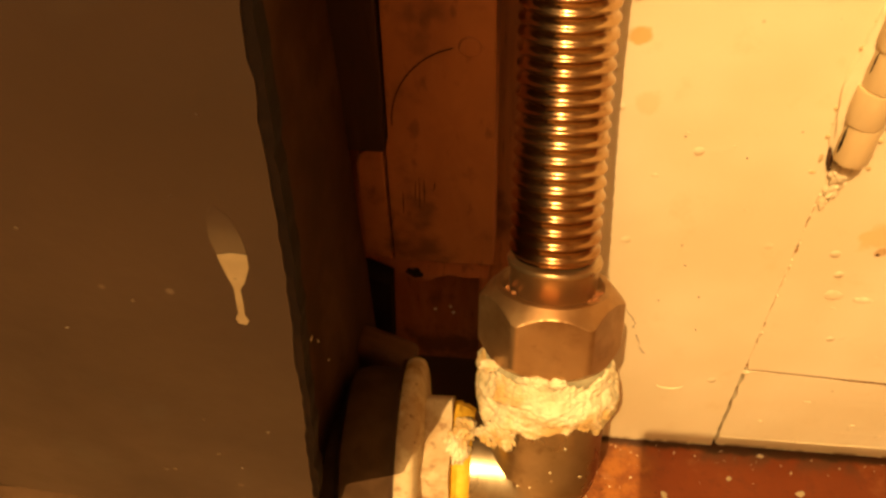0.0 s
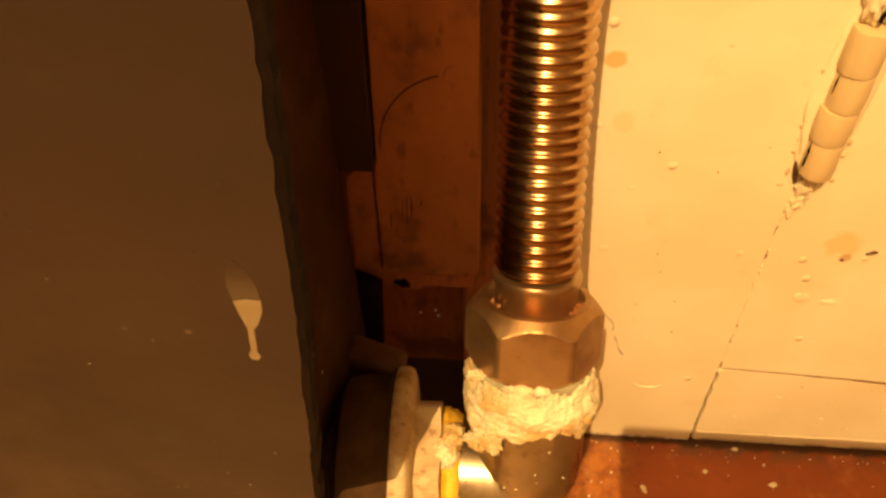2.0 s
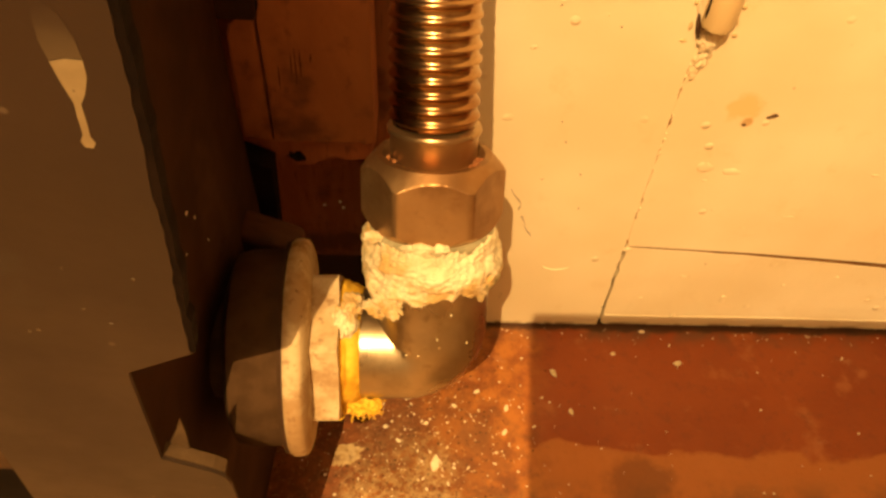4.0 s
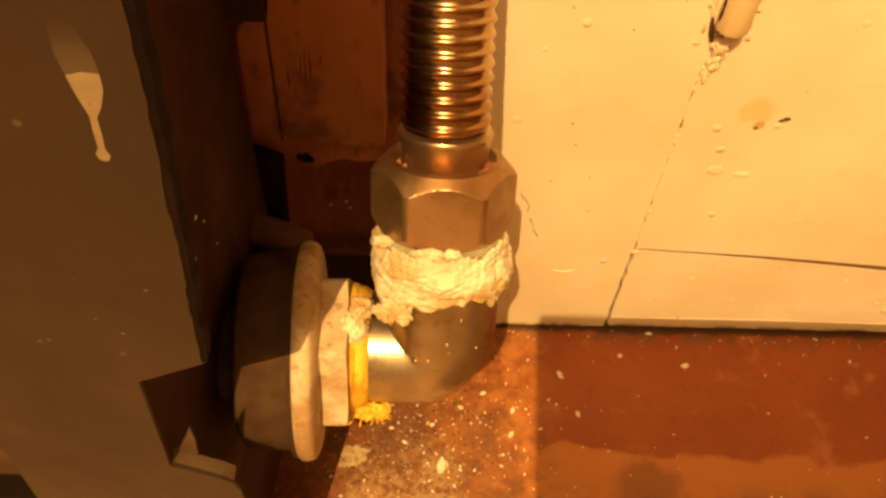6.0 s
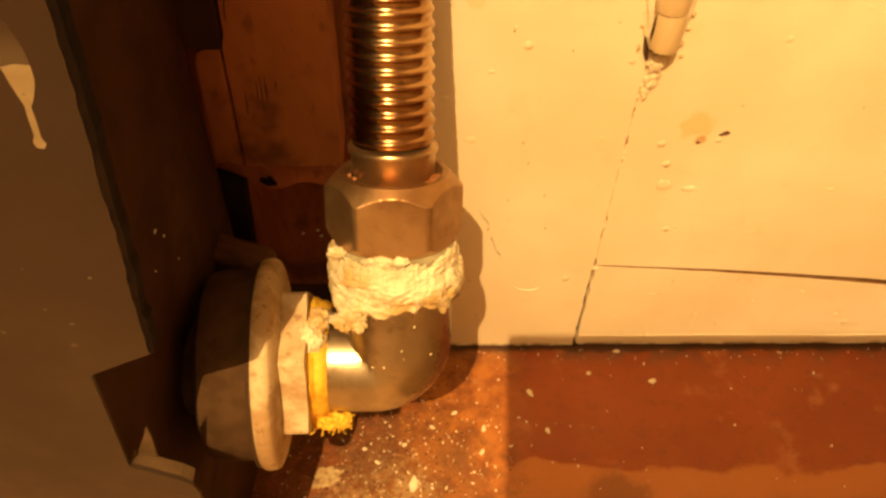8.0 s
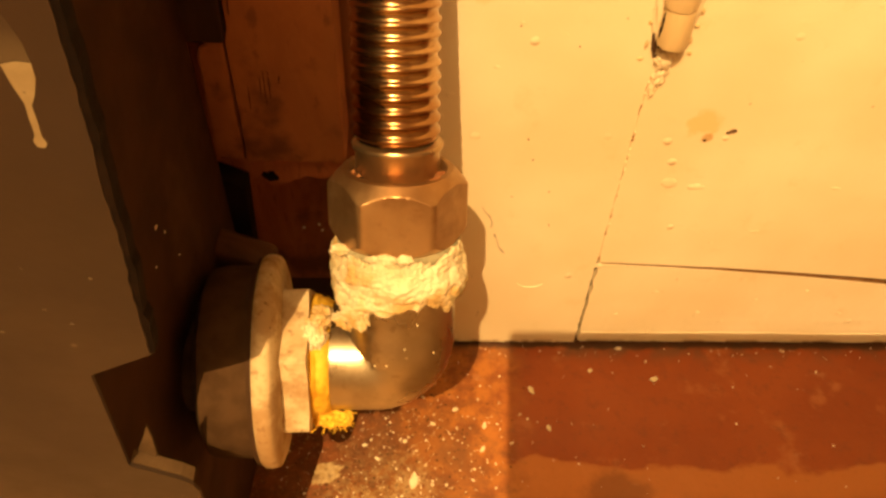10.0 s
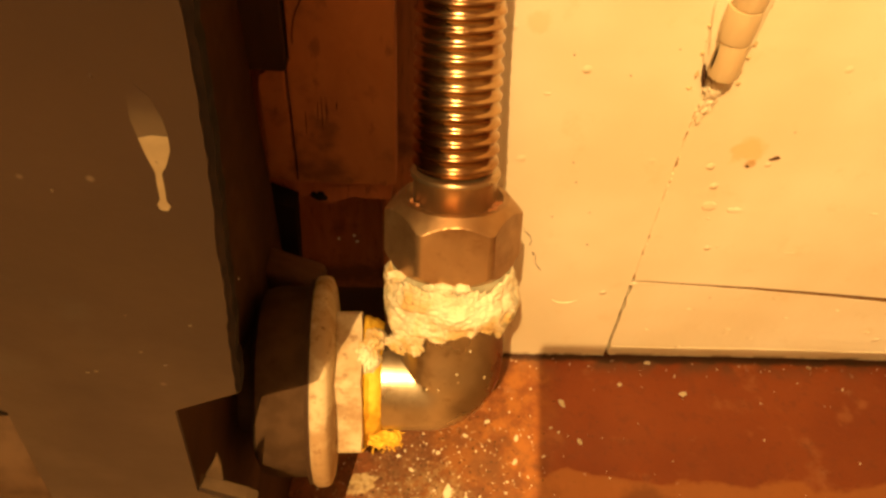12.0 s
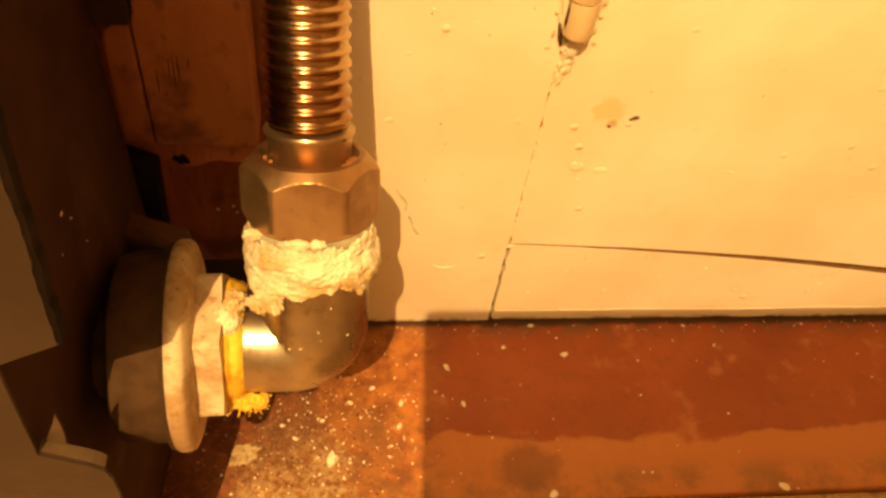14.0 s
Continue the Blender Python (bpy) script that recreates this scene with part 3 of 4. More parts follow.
# ---- cracks, blisters and ridges in the old paint ----
def paint_marks():
    stile_ob = bpy.data.objects["wall_stile"]
    r = random.Random(31)
    runs = (((-0.0598, 0.112), (-0.0585, 0.1085), (-0.0565, 0.106), (-0.0548, 0.1015), (-0.0552, 0.0985)), ((-0.0535, 0.0935), (-0.051, 0.0885), (-0.0512, 0.0855), (-0.0488, 0.0815), (-0.0475, 0.0795)), ((-0.0705, 0.13), (-0.069, 0.1265), (-0.0692, 0.123)))
    for run in runs:
        pts_ = [(x + r.uniform(-0.0003, 0.0003), -0.0001, z) for x, z in run]
        part("paint_crack", sweep(pts_, [r.uniform(0.00006, 0.00026) for _ in pts_], 6), M_DIRT_SHADE, stile_ob, "thin dark crack in the paint")
    ridge_ = [(-0.0318 + 0.0075 * math.cos(a), 0.0002, 0.0575 + 0.0055 * math.sin(a)) for a in [radians(200 + 14 * i) for i in range(11)]]
    part("paint_ridge", sweep(ridge_, [0.0003 + 0.0005 * math.sin(math.pi * i / 10) for i in range(11)], 8), M_STILE, stile_ob, "curved ridge in the paint", 60)
    for x, z, size, tall in ((-0.0435, 0.155, 0.0008, 0.0005), (-0.031, 0.124, 0.0009, 0.0005), (-0.06, 0.19, 0.0013, 0.0006), (-0.052, 0.21, 0.0009, 0.0004), (-0.035, 0.205, 0.0008, 0.0004), (-0.066, 0.155, 0.0022, 0.0008), (-0.024, 0.175, 0.0008, 0.0004)):
        part("paint_blister", turned(blob((size, tall * 0.3, size * 0.8), x * 900, 0.35, 1.0, 3), pose(x, 0, z)), M_STILE, stile_ob, smooth=60)
    for x, z in ((-0.0437, 0.1535), (-0.031, 0.1225), (-0.0405, 0.142), (-0.0475, 0.119), (-0.0525, 0.2085), (-0.0295, 0.2), (-0.062, 0.0605), (-0.057, 0.03), (-0.028, 0.1)):
        part("dirt_speck", turned(blob((0.0004, 0.0002, 0.0003), z * 800, 0.5, 1.0, 2), pose(x, -0.0001, z)), M_DIRT_SHADE, stile_ob, smooth=60)
    for x, z, a, b, tall in ((0.0223, 0.1288, 0.0038, 0.003, 0.0009), (0.0345, 0.1268, 0.0042, 0.002, 0.0007), (0.0245, 0.1205, 0.0012, 0.0008, 0.0005), (0.0975, 0.128, 0.0022, 0.0008, 0.0006), (0.0705, 0.098, 0.003, 0.0009, 0.0005), (0.052, 0.089, 0.0012, 0.0008, 0.0005)):
        part("paint_blister", turned(blob((a, tall * 0.35, b), x * 700, 0.3, 1.0, 3), pose(x, 0.0005, z)), M_DOOR, cupboard_door, smooth=60)
    part("smear_crumb", joined(*[turned(blob((0.0009, 0.0004, 0.0006), i + 3, 0.5, 1.0, 2), pose(x, 0.0003, z)) for i, (x, z) in enumerate(((0.0405, 0.1598), (0.0418, 0.1602), (0.0392, 0.159), (0.0305, 0.1545)))]), M_DIRT_SHADE, cupboard_door, "dark crumb stuck in the smear", 60)
    for i in range(26):
        z = 0.078 + 0.0042 * i + r.uniform(-0.0015, 0.0015)
        part("gap_crumb", turned(blob((r.uniform(0.0003, 0.0006), 0.0005, r.uniform(0.0006, 0.0018)), z * 500, 0.5, 1.0, 2), pose(r.uniform(-0.0005, 0.0006), 0.0004, z)), r.choice((M_DOOR, M_DOOR, M_OLDPAINT)), cupboard_door, smooth=60)
    rail_ob = bpy.data.objects["wall_rail"]
    for x, z, a in ((0.035, 0.048, 0.0014), (0.09, 0.042, 0.001), (0.062, 0.03, 0.0012), (0.14, 0.03, 0.0013), (0.115, 0.05, 0.0008), (0.018, 0.028, 0.0009), (0.19, 0.035, 0.0012)):
        part("paint_blister", turned(blob((a * 1.3, 0.0003, a * 0.7), x * 300, 0.35, 1.0, 3), pose(x, 0.0006, z)), M_RAIL, rail_ob, smooth=60)
    part("corner_lump", turned(blob((0.0022, 0.0008, 0.0016), 77, 0.4, 1.0, 3), pose(0.0012, 0.0006, 0.0695)), M_RAIL, rail_ob, "blob of paint at the rail corner", 60)


paint_marks()


# ---- pipe work ----
LEAN_BACK = 24.0
PIPE = pose(-0.0965, -0.087, 0.122, -LEAN_BACK, 0, 0)

gas_hose = thing("gas_hose", PIPE, "corrugated stainless steel gas hose with hex union nut", "hose")


def hose_axis(s):
    """The hose's middle line in the pipe's own frame: straight, then curving up along the wall."""
    if s < 0.13:
        return Vector((-0.0002 - 0.011 * (s - 0.08), 0, s))
    e = s - 0.13
    a = radians(LEAN_BACK) * min(1.0, e / 0.06)
    return Vector((-0.0002 - 0.011 * (s - 0.08), -0.5 * e * math.sin(a) if e < 0.06 else -0.03 * math.sin(radians(LEAN_BACK)) - (e - 0.06) * math.tan(radians(LEAN_BACK)) * 0.95, s))


PITCH, R_OUT, R_IN = 0.00445, 0.0144, 0.0134
pts, radii = [], []
s, steps = 0.0862, 20
while s < 0.30:
    f = (s - 0.0862) / PITCH
    w = 0.5 + 0.5 * math.cos(2 * math.pi * (f - 0.5))
    pts.append(hose_axis(s))
    radii.append(R_IN + (R_OUT - R_IN) * w**2.0 + 0.00006 * math.sin(f * 1.7))
    s += PITCH / steps
part("corrugated_tube", sweep(pts, radii, 72), M_HOSE, gas_hose, smooth=60)
part("collar", lathe([(0.0126, 0.062), (0.0141, 0.066), (0.0141, 0.0818), (0.0151, 0.0832), (0.0152, 0.084), (0.0148, 0.0848), (0.0132, 0.0852), (0.011, 0.0862)], 96), M_COLLAR, gas_hose, "plain sleeve at the hose end", 40)


def hex_nut(r, z0, z1, chamfer, turn=0.0, bore=0.0, worn=0.965):
    """A hex prism cut by a cone at its ends, with worn corners."""
    bm = bmesh.new()
    n = 240
    rings = []
    flat = r * math.cos(math.pi / 6)
    levels = [z0 + (z1 - z0) * i / 80 for i in range(81)]
    for z in levels:
        ring = []
        for j in range(n):
            a = 2 * math.pi * j / n
            k = (a + turn + math.pi / 6) % (math.pi / 3) - math.pi / 6
            d = min(flat / math.cos(k), r * worn)
            d = min(d, r * 0.77 + (z1 - z) * chamfer, r * (0.74 if chamfer < 2 else 0.9) + (z - z0) * chamfer)
            ring.append(bm.verts.new((d * math.cos(a), d * math.sin(a), z)))
        rings.append(ring)
    for a, b in zip(rings, rings[1:]):
        for j in range(n):
            bm.faces.new((a[j], a[(j + 1) % n], b[(j + 1) % n], b[j]))
    inner = rings[-1]
    for rad, z in ((bore + 0.0032, z1 + 0.0001), (bore + 0.0018, z1 - 0.0007), (bore, z1 - 0.0012)):
        ring = [bm.verts.new((rad * math.cos(2 * math.pi * j / n), rad * math.sin(2 * math.pi * j / n), z)) for j in range(n)]
        for j in range(n):
            bm.faces.new((inner[j], inner[(j + 1) % n], ring[(j + 1) % n], ring[j]))
        inner = ring
    bm.faces.new(inner)
    bm.faces.new(rings[0][::-1])
    return bm


union_nut = part("union_nut", hex_nut(0.0243, 0.048, 0.0754, 0.9, math.pi / 6, 0.0135, 0.978), M_NUT, gas_hose, "dull metal hex nut with worn corners", 16)
rnd = random.Random(4)
for i, (a, n_crumbs) in enumerate(((205, 4), (325, 8), (338, 5))):
    bits = [turned(blob((0.0008, 0.0007, 0.0006), i * 9 + k, 0.5, 1.0, 2), pose(0.0153 * math.cos(radians(a + rnd.uniform(-12, 12))), 0.0153 * math.sin(radians(a + rnd.uniform(-12, 12))), 0.0746 + rnd.uniform(0, 0.0008))) for k in range(n_crumbs)]
    part("rust_crumbs", joined(*bits), M_RUST, union_nut, "crumbly orange rust", 60)

elbow = thing("pipe_elbow", PIPE, "worn grey metal elbow fitting smeared with putty", "pipe fitting")


def elbow_mesh():
    bm_pts, rad = [], []
    for s_ in (0.05, 0.044, 0.038, 0.03, 0.022, 0.015, 0.0095):
        bm_pts.append((0, 0, s_))
        rad.append(0.0206)
    for i in range(1, 12):
        a = radians(90 * i / 12)
        bm_pts.append((-0.0095 + 0.0095 * math.cos(a), 0, 0.0095 - 0.0095 * math.sin(a)))
        rad.append(0.0206 - 0.0008 * i / 12)
    for x in (-0.0095, -0.014, -0.018, -0.022, -0.0255, -0.0268, -0.0275):
        bm_pts.append((x, 0, 0))
        rad.append(0.0197 if x > -0.026 else (0.0193 if x > -0.027 else 0.018))
    return sweep(bm_pts, rad, 72)


part("elbow_body", elbow_mesh(), M_ELBOW, elbow, smooth=60)


def putty_ring():
    """Crumbly putty round the joint: smeared thick and thin, ragged below."""
    n, m = 420, 84
    bm = bmesh.new()
    rings = []
    for j in range(m):
        v = j / (m - 1)
        ring = []
        for i in range(n):
            a = 2 * math.pi * i / n
            ca, sa = math.cos(a), math.sin(a)
            low = 0.0294 + 0.003 * noise.noise((ca * 1.5, sa * 1.5, 3.0)) + 0.004 * noise.noise((ca * 4, sa * 4, 1.0)) + 0.0011 * noise.noise((ca * 13, sa * 13, 6.0)) + 0.0005 * noise.noise((ca * 40, sa * 40, 6.0)) - 0.003 * max(0.0, -ca) * max(0.0, 0.6 - sa)
            high = 0.0492 + 0.0008 * ca * ca + 0.0016 * noise.noise((ca * 2.5, sa * 2.5, 8.0)) + 0.0018 * noise.noise((ca * 6, sa * 6, 5.0)) + 0.0008 * noise.noise((ca * 22, sa * 22, 2.0))
            z = low + (high - low) * v
            p = Vector((ca, sa, z * 85))
            body = 0.0012 + 0.0021 * noise.noise(p * 1.5) + 0.0024 * (0.5 + 0.5 * noise.noise((ca * 2.2, sa * 2.2, 4.0))) * math.sin(math.pi * min(1.0, v * 1.1)) + 0.002 * max(0.0, abs(ca) - 0.55)
            r = 0.0211 + max(0.0001, body) * math.sin(math.pi * (0.04 + 0.92 * v)) ** 0.45
            dent = max(0.0, noise.noise(p * 2.6 + Vector((5, 2, 9))) - 0.12)
            r += 0.0006 * noise.noise(p * 3.4) + 0.0006 * noise.noise(p * 8) + 0.00042 * noise.noise(p * 17) + 0.00028 * noise.noise(p * 36) - 0.0032 * dent
            r = max(r, 0.0207)
            if j in (0, m - 1):
                r = 0.0192
            ring.append(bm.verts.new((r * ca, r * sa, z)))
        rings.append(ring)
    for a, b in zip(rings, rings[1:]):
        for i in range(n):
            bm.faces.new((a[i], a[(i + 1) % n], b[(i + 1) % n], b[i]))
    return bm


part("putty_ring", putty_ring(), M_PUTTY, elbow, "crumbly off-white putty round the joint", 70)
part("thread_sealant", lathe([(0.0195, 0.046), (0.0212, 0.0475), (0.0212, 0.0505), (0.019, 0.052)], 80, lambda t, z, i: 0.0008 * noise.noise((math.cos(t) * 4, math.sin(t) * 4, z * 300))), M_THREAD, elbow, "greenish sealant at the thread", 60)
lump = [turned(blob(size, seed, 0.42, 1.0, 5), pose(*place)) for place, size, seed in (((-0.0295, -0.0135, 0.0185), (0.0042, 0.005, 0.0062), 3), ((-0.0275, -0.0145, 0.0178), (0.003, 0.0036, 0.004), 8), ((-0.0312, -0.0198, 0.006), (0.0007, 0.0026, 0.008), 14), ((-0.0265, -0.0095, 0.0225), (0.0036, 0.005, 0.0034), 21))]
part("putty_lump", joined(*lump), M_PUTTY, elbow, "loose lump of off-white putty", 70)
part("putty_smear", joined(turned(blob((0.0062, 0.0026, 0.0034), 5, 0.45, 1.5, 5), pose(-0.0145, -0.0158, 0.0272, 0, 14, -40)), turned(blob((0.0042, 0.002, 0.0022), 25, 0.5, 1.7, 4), pose(-0.0192, -0.0135, 0.0235, 0, 10, -40))), M_PUTTY, elbow, "thin smear of putty on the elbow", 70)
for a_, s_, size_ in ((262, 0.0512, 0.0026), (277, 0.0516, 0.002), (250, 0.0508, 0.0018), (214, 0.0505, 0.0026)):
    part("putty_lump", turned(blob((size_ * 1.3, size_ * 0.7, size_ * 0.7), a_, 0.45, 1.2), pose(0.0222 * math.cos(radians(a_)), 0.0222 * math.sin(radians(a_)), s_)), M_PUTTY, elbow, "loose lump of off-white putty", 70)
crumbs = []
for i in range(12):
    a, z = radians(rnd.uniform(200, 345)), rnd.uniform(0.004, 0.03)
    crumbs.append(turned(blob((rnd.uniform(0.0002, 0.0006), rnd.uniform(0.0002, 0.0005), rnd.uniform(0.0002, 0.0006)), i, 0.6, 1.0, 2), pose(0.0206 * math.cos(a), 0.0206 * math.sin(a), z)))
part("putty_crumbs", joined(*crumbs), M_PUTTY, elbow)
side = pose(0, 0, 0, 0, -90, 0)
part("yellow_tape", turned(lathe([(0.0165, 0.0235), (0.0203, 0.024), (0.0212, 0.0253), (0.0222, 0.0268), (0.022, 0.0282), (0.0232, 0.0296), (0.0236, 0.0312), (0.022, 0.0322), (0.017, 0.0326)], 120, lambda t, z, i: 0.0009 * noise.noise((math.cos(t) * 3, math.sin(t) * 3, z * 350)) + 0.0004 * noise.noise((math.cos(t) * 9, math.sin(t) * 9, z * 900))), side), M_TAPE, elbow, "bright yellow sealing tape wound on the thread", 50)


def lint():
    """A frayed tuft of thread hanging below the joint."""
    r = random.Random(11)
    strands = []
    for i in range(120):
        p = Vector((-0.0265 + r.uniform(-0.004, 0.009), -0.0125 + r.uniform(-0.004, 0.003), -0.0175 + r.uniform(-0.003, 0.002)))
        d = Vector((r.uniform(-1, 1), r.uniform(-1, 0.6), r.uniform(-1.2, 0.3))).normalized()
        pts_ = []
        for k in range(9):
            pts_.append(p.copy())
            d = (d + 0.75 * Vector((r.uniform(-1, 1), r.uniform(-1, 1), r.uniform(-1, 0.9)))).normalized()
            p = p + d * 0.00055
        strands.append(sweep(pts_, r.uniform(0.0001, 0.00026), 5))
    clumps = [turned(blob((0.0036, 0.0026, 0.0028), 40 + i, 0.5, 1.3, 3), pose(-0.0285 + 0.0042 * i, -0.0135, -0.0185 - 0.0006 * (i % 2))) for i in range(3)]
    return joined(*strands, *clumps)


part("frayed_thread", lint(), M_TAPE, elbow, "frayed tuft of yellow sealing thread")

coupling = thing("plastic_coupling", PIPE @ pose(0, 0, 0, 0, 0, 3.0), "dusty cream plastic flanged coupling on the gas pipe", "pipe coupling")
part("hex_body", turned(hex_nut(0.0292, 0.0315, 0.0425, 6.0, radians(28), 0.016, 0.98), side), M_PLASTIC, coupling, smooth=25)
flange_profile = [(0.02, 0.0405), (0.0245, 0.0406), (0.031, 0.0412), (0.0352, 0.0417), (0.0376, 0.0426), (0.0384, 0.0432), (0.0389, 0.0444), (0.0391, 0.046), (0.0389, 0.0476), (0.0382, 0.0486), (0.0365, 0.049), (0.02, 0.049)]
part("flange", turned(lathe(flange_profile, 110, lambda t, z, i: 0.0002 * noise.noise((math.cos(t) * 6, math.sin(t) * 6, z * 100))), side), M_PLASTIC, coupling, "round cream flange, scuffed", 35)
part("seal_ring", turned(lathe([(0.03, 0.0486), (0.038, 0.0488), (0.038, 0.0502), (0.03, 0.0504)], 90), side), M_SEAL, coupling, "dark seal behind the flange", 40)
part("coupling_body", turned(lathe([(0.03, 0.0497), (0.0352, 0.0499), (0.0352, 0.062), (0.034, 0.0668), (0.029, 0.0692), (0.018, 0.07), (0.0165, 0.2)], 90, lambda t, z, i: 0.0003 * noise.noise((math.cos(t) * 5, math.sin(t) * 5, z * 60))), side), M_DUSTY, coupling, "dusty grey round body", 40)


# ---- old boards in the recess ----
def recess_boards():
    b = thing("hanging_board", pose(0, 0, 0), "old brown wooden board with scratches and a rough lower end", "board")
    low = [(-0.1555 + 0.0021 * i, 0.1625 + 0.002 * noise.noise((i * 0.6, 1, 1)) + 0.001 * noise.noise((i * 1.9, 1, 4))) for i in range(19)]
    part("board", plate(low + [(-0.1178, 0.24), (-0.1185, 0.46), (-0.1455, 0.46), (-0.1532, 0.2215), (-0.1545, 0.2185)], -0.025, -0.004, 0.0008), M_WOOD, b)
    part("side_strip", plate([(-0.1672, 0.164), (-0.1562, 0.1628), (-0.1553, 0.217), (-0.16, 0.2172), (-0.1638, 0.2145), (-0.1652, 0.21)], -0.0245, -0.006, 0.001), M_WOOD, b, "short strip beside the board")
    arc = [(-0.1512 + 0.026 * (1 - math.cos(a)), -0.0252, 0.228 + 0.03 * math.sin(a)) for a in [radians(6 * i) for i in range(14)]]
    part("scored_arc", sweep(arc, 0.00018, 6), M_LIP, b, "dark curved score in the wood")
    part("knot", turned(lathe([(0.0026, -0.0006), (0.0034, 0.0), (0.003, 0.0007), (0.0014, 0.0009)], 20), pose(-0.1256, -0.0252, 0.2581, 90, 0, 0)), M_WOOD, b, "small round plug", 40)
    for x, z0, z1 in ((-0.1455, 0.195, 0.2035), (-0.1441, 0.1905, 0.206), (-0.1424, 0.1935, 0.2055), (-0.1502, 0.188, 0.199), (-0.1387, 0.2, 0.204)):
        part("scratch", sweep([(x, -0.0251, z0), (x + 0.0003, -0.0252, (z0 + z1) / 2), (x + 0.0005, -0.0251, z1)], [0.00006, 0.0002, 0.00006], 5), M_LIP, b)
    c = thing("splintered_batten", pose(0, 0, 0), "rough dark batten with a hole under the board", "batten")
    edge_ = [(-0.168 + 0.003 * i, 0.147 + 0.003 * noise.noise((i * 0.5, 3, 1)) - (0.004 if 5 < i < 9 else 0.0)) for i in range(17)]
    part("batten", plate(edge_ + [(-0.119, 0.1585), (-0.135, 0.1565), (-0.15, 0.158), (-0.168, 0.1572)], -0.018, 0.002, 0.0006), M_DARKWOOD, c)
    part("hole", turned(blob((0.0032, 0.0008, 0.0022), 61, 0.5, 1.2), pose(-0.1492, -0.0182, 0.1482, 0, 15, 0)), M_BLACK, c, "dark nail hole")
    # flat black plate in place of a slot's own shade
    part("slot", plate([(-0.169, 0.157), (-0.1575, 0.151), (-0.1598, 0.1095), (-0.165, 0.112), (-0.1705, 0.119)], -0.028, -0.019), M_BLACK, c, "black plate standing for the shade in a slot in the wood")
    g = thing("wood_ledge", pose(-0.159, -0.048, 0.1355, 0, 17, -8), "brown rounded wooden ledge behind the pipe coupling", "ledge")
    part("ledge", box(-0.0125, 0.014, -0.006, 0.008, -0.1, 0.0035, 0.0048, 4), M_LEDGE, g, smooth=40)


recess_boards()


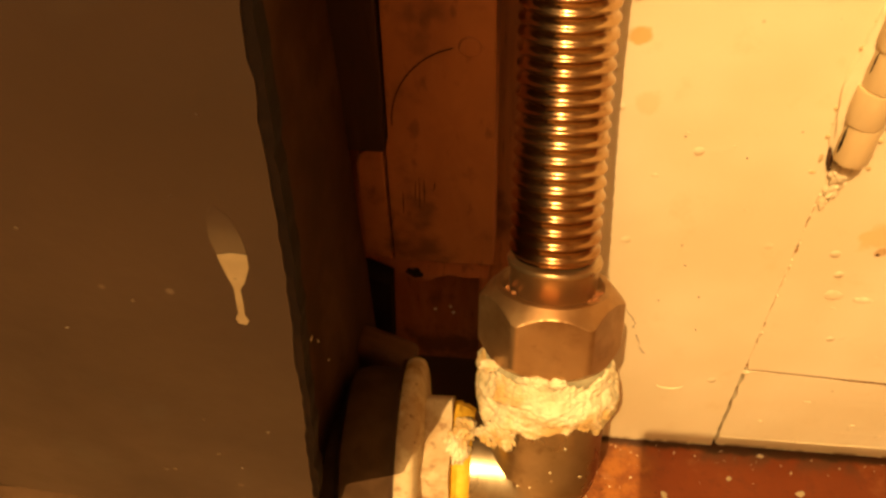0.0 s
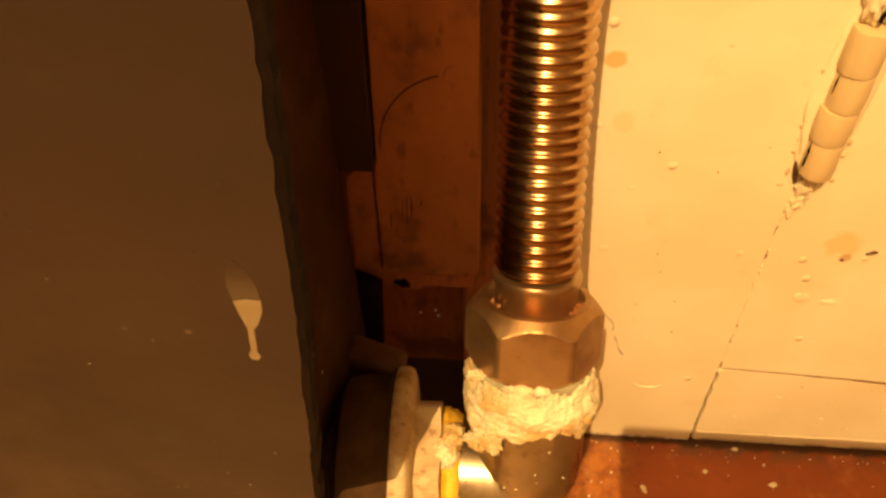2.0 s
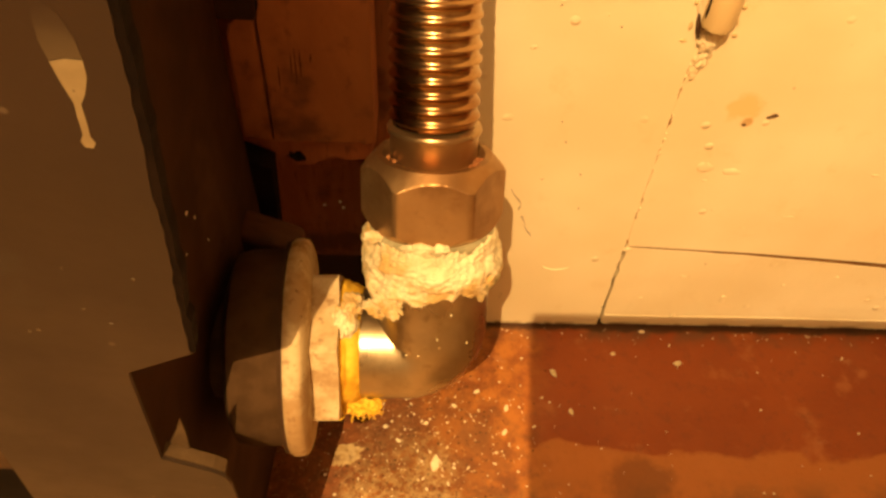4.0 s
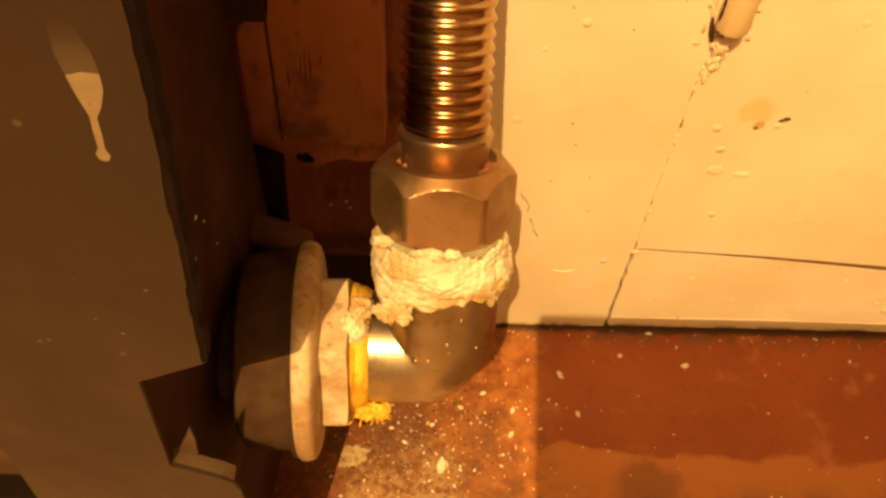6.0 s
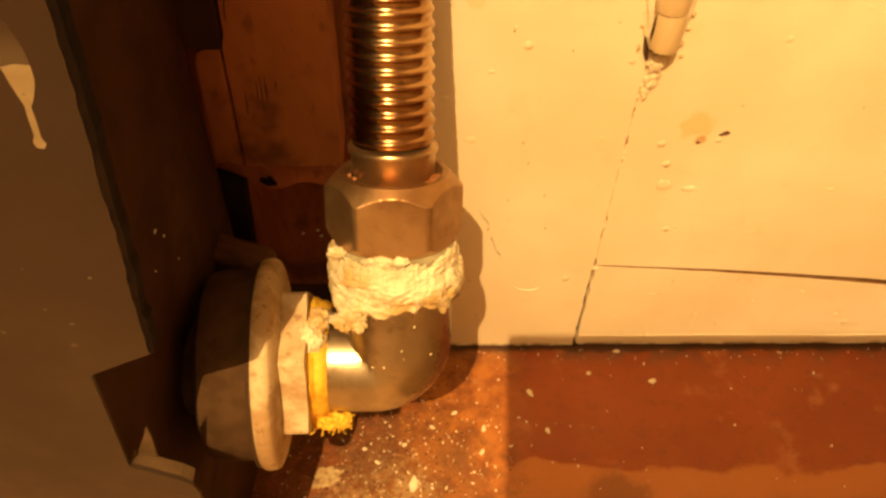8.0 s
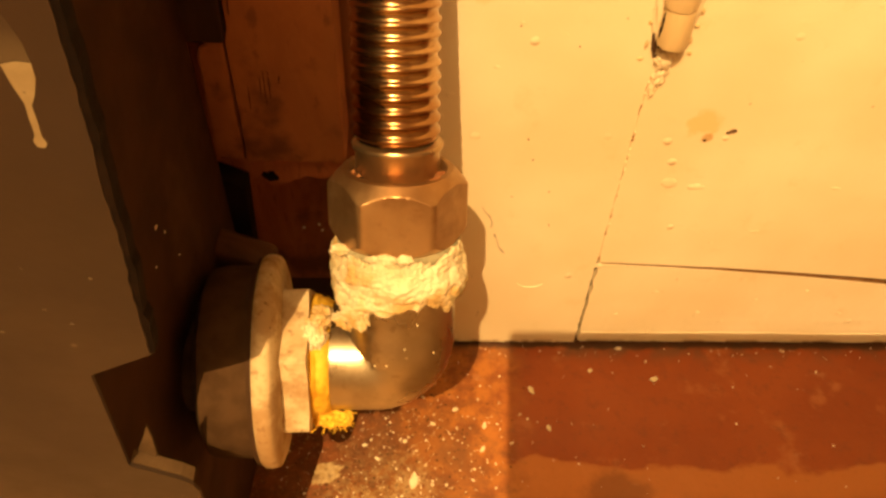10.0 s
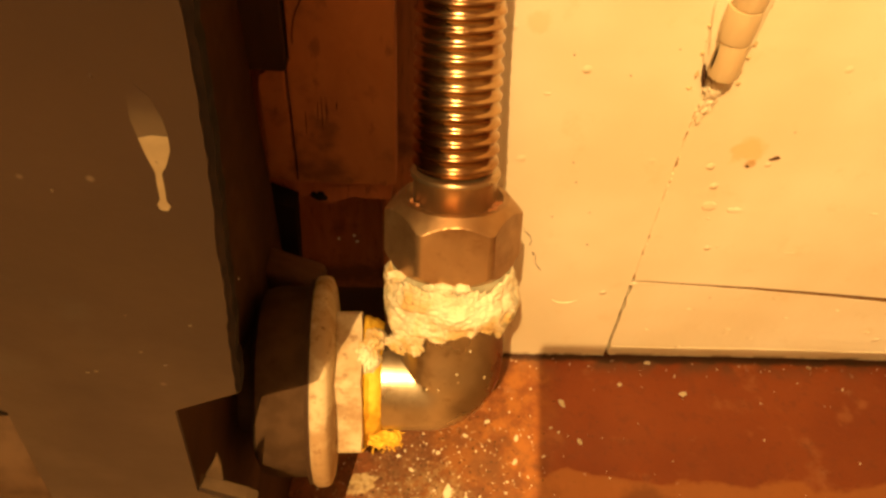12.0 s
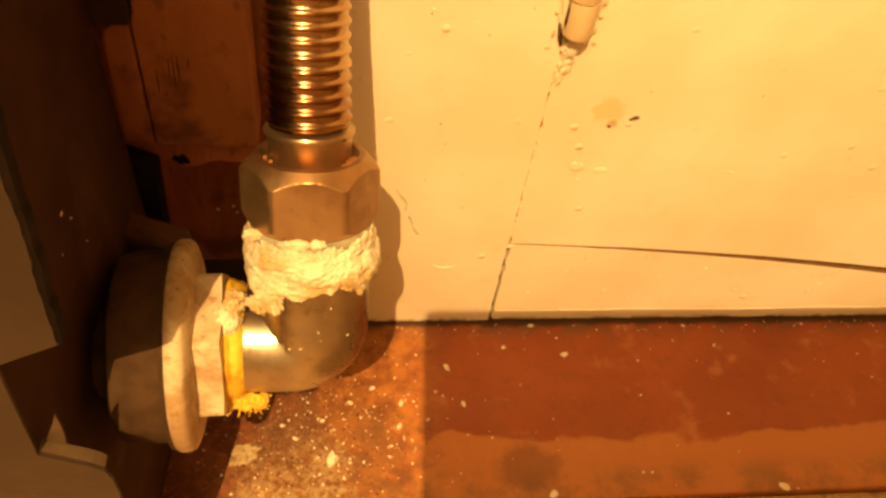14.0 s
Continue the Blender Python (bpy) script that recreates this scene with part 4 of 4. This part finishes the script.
# ---- appliance panel ----
def panel():
    p = thing("appliance_panel", pose(0, 0, 0), "dark grey painted appliance panel with cut-outs and paint drips", "panel")
    def rim(z):
        return -0.1482 + 0.1 * (min(z, 0.3) - 0.226) + 0.07 * max(0.0, min(z, 0.36) - 0.3)

    rims = [0.2215 + 0.003 * i for i in range(187)]
    edge_ = [(rim(z) + 0.0006 * noise.noise((z * 90, 1, 1)) + 0.0005 * noise.noise((z * 260, 1, 1)) + 0.0003 * noise.noise((z * 700, 1, 1)), z) for z in rims]
    worn_ = [(rim(z) - 0.0014 + 0.0006 * noise.noise((z * 60, 5, 1)) + 0.0007 * noise.noise((z * 240, 5, 1)) + 0.0005 * noise.noise((z * 800, 5, 1)), z) for z in rims]
    outline = [(-0.1495, 0.2212)] + worn_ + [(-0.6, 0.78), (-0.6, 0.24), (-0.235, 0.2145), (-0.2085, 0.2112), (-0.2068, 0.2095), (-0.2092, 0.192), (-0.2112, 0.177), (-0.2133, 0.1594), (-0.218, 0.12), (-0.22, 0.0), (-0.1555, 0.0), (-0.1546, 0.13), (-0.1543, 0.1455), (-0.1552, 0.1508), (-0.158, 0.1542), (-0.1703, 0.1632), (-0.1661, 0.212)]
    part("sheet", plate(outline, -0.15, -0.1488), M_PANEL, p)
    part("edge_lip", plate([(x - 0.0006, z) for x, z in worn_] + edge_[::-1], -0.1498, -0.146), M_LIP_WORN, p, "brown bare worn edge")
    part("cutout_lip", plate([(-0.1702, 0.1634), (-0.158, 0.1544), (-0.1553, 0.1512), (-0.1553, 0.1498), (-0.158, 0.1528), (-0.1702, 0.1618)], -0.1487, -0.1448), M_LIP_PALE, p, "pale bare lip of the cut-out")
    part("cutout_tab", plate([(-0.1695, 0.162), (-0.1645, 0.1588), (-0.1632, 0.17), (-0.163, 0.178), (-0.1655, 0.171)], -0.1452, -0.1444), M_LIP_PALE, p, "small pale bent tab")
    # box added in black so that the cut-out looks dark inside
    part("inner_box", box(-0.59, -0.1775, -0.135, -0.03, 0.0, 0.46), M_BLACK, p, "black box standing for the shade inside the appliance")
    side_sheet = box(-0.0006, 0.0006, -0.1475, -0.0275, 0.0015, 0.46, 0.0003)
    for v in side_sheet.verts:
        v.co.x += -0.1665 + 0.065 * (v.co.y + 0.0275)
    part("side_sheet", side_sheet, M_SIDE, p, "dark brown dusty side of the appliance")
    for i, (y, z, size) in enumerate(((-0.0859, 0.1926, 0.0009), (-0.082, 0.186, 0.0005), (-0.094, 0.183, 0.0004), (-0.078, 0.17, 0.0004))):
        part("dust_crumb", turned(blob((0.0003, size, size * 0.7), i + 60, 0.5, 1.2, 2), pose(-0.1659 + 0.065 * (y + 0.0275), y, z)), M_FLAKE, p)
    part("drip", plate([(-0.1523, 0.3010), (-0.15, 0.3016), (-0.1476, 0.3013), (-0.1479, 0.2985), (-0.1492, 0.2952), (-0.1504, 0.2932), (-0.1507, 0.2895), (-0.1511, 0.2868), (-0.1507, 0.2853), (-0.1514, 0.2842), (-0.1526, 0.2844), (-0.1529, 0.2857), (-0.1521, 0.2872), (-0.1518, 0.2905), (-0.1514, 0.2935), (-0.152, 0.2975)], -0.1501, -0.1499), M_DRIP, p, "run of dried cream paint")
    part("film", plate([(-0.1523, 0.3012), (-0.15, 0.3018), (-0.1476, 0.3015), (-0.1476, 0.305), (-0.1484, 0.309), (-0.1503, 0.3115), (-0.152, 0.309), (-0.1526, 0.3045)], -0.15004, -0.1499), M_FILM, p, "thin smear of cream paint")
    r = random.Random(21)
    for i in range(14):
        x, z = r.uniform(-0.19, -0.145), r.uniform(0.225, 0.34)
        if x > rim(z) - 0.004:
            continue
        part("paint_speck", turned(blob((r.uniform(0.0002, 0.0006), 0.00015, r.uniform(0.0002, 0.0006)), i, 0.4, 1.0, 1), pose(x, -0.15, z)), M_FILM, p)
    q = thing("brown_pipe", pose(0, 0, 0), "brown pipe seen through the panel cut-out", "pipe")
    part("tube", sweep([(-0.35, -0.12, 0.155), (-0.21, -0.12, 0.155), (-0.196, -0.12, 0.155)], 0.028, 40), M_DUSTY, q, smooth=40)


panel()


# ---- paint flakes and dirt on the floor board ----
def flake(size, seed, aspect=1.6):
    r = random.Random(seed)
    n = 7
    bm = bmesh.new()
    ring = [(size * aspect * math.cos(2 * math.pi * i / n) * r.uniform(0.6, 1.1), size * math.sin(2 * math.pi * i / n) * r.uniform(0.6, 1.1)) for i in range(n)]
    top = [bm.verts.new((x, y, 0.0007 + 0.25 * abs(x) * r.uniform(0.2, 0.8))) for x, y in ring]
    bot = [bm.verts.new((x * 0.9, y * 0.9, 0.0001 + 0.2 * abs(x) * 0.3)) for x, y in ring]
    bm.faces.new(top)
    bm.faces.new(bot[::-1])
    for i in range(n):
        bm.faces.new((top[i], bot[i], bot[(i + 1) % n], top[(i + 1) % n]))
    return bm


FLAKES = ((-0.0907, -0.0826, 0.0026, 84, 1.9), (0.041, -0.0237, 0.002, 20, 1.6), (-0.0276, -0.0307, 0.0019, -60, 1.5), (0.0061, -0.0182, 0.0015, 30, 1.3), (-0.0553, -0.0651, 0.0015, 60, 1.6), (0.0241, -0.0038, 0.0012, -10, 1.8), (-0.0202, -0.0532, 0.0013, -70, 1.7), (0.0837, -0.0283, 0.0006, 0, 1.2), (0.0211, -0.1047, 0.0022, 40, 1.5), (0.1455, -0.1058, 0.0025, -30, 1.4), (-0.054, -0.052, 0.0012, 80, 2.0), (-0.031, -0.048, 0.0007, 10, 1.3), (0.08, -0.0505, 0.0007, 10, 1.2), (0.128, -0.063, 0.0007, 0, 1.2), (-0.116, -0.063, 0.0011, 20, 1.2), (-0.109, -0.0705, 0.0012, -30, 1.3), (-0.0955, -0.061, 0.0013, 30, 1.4), (-0.081, -0.051, 0.0012, -20, 1.6), (-0.069, -0.0425, 0.0013, 30, 1.6))
for i, (x, y, size, turn_, aspect) in enumerate(FLAKES):
    f = tagged(part("paint_flake", turned(flake(size, i, aspect), pose(x, y, 0, 0, 0, turn_)), M_FLAKE), "chip of cream paint lying on the red board", "paint chip", "paint chips on the floor")
scrap = blob((0.0062, 0.0042, 0.0007), 47, 0.7, 1.6, 4)
tagged(part("paint_scrap", turned(scrap, pose(-0.1345, -0.0785, 0.0006, 0, 0, 35)), M_SCRAP, smooth=50), "ragged scrap of dirty old paint on the board", "paint chip", "paint chips on the floor")
r = random.Random(5)
specks = []
for i in range(480):
    if i < 360:
        x, y = r.gauss(-0.092, 0.03), r.gauss(-0.072, 0.024)
    else:
        x, y = r.uniform(-0.06, 0.3), r.choice((r.uniform(-0.107, -0.004), r.uniform(-0.009, -0.002)))
    if not (-0.107 < y < -0.002):
        continue
    specks.append(turned(flake(r.choice((0.00012, 0.00015, 0.0002, 0.0002, 0.0003, 0.0003, 0.0004, 0.0006)), i + 50, r.uniform(1, 2)), pose(x, y, 0, 0, 0, r.uniform(0, 180))))
tagged(part("paint_crumbs", joined(*specks), M_FLAKE), "tiny crumbs of paint and putty on the board", "crumbs", kind="stuff")
dirt = [turned(blob((r.uniform(0.0002, 0.0006), r.uniform(0.0002, 0.0006), 0.00025), i, 0.6, 1.0, 2), pose(r.gauss(-0.1, 0.028), max(-0.105, min(0.03, r.gauss(-0.068, 0.028))), 0.0003)) for i in range(230)]
tagged(part("dirt_crumbs", joined(*dirt), M_DIRT_SHADE), "dark crumbs of dirt on the board", "dirt", kind="stuff")
for i, (x, y) in enumerate(((-0.1528, 0.0456), (-0.1442, 0.0484), (-0.1428, 0.0436))):
    tagged(part("paint_flake", turned(flake(0.0009, 90 + i, 1.2), pose(x, 0.046, y, 90, 40 * i, 0)), M_FLAKE), "chip of cream paint stuck on the recess wall", "paint chip", "paint chips in the recess")
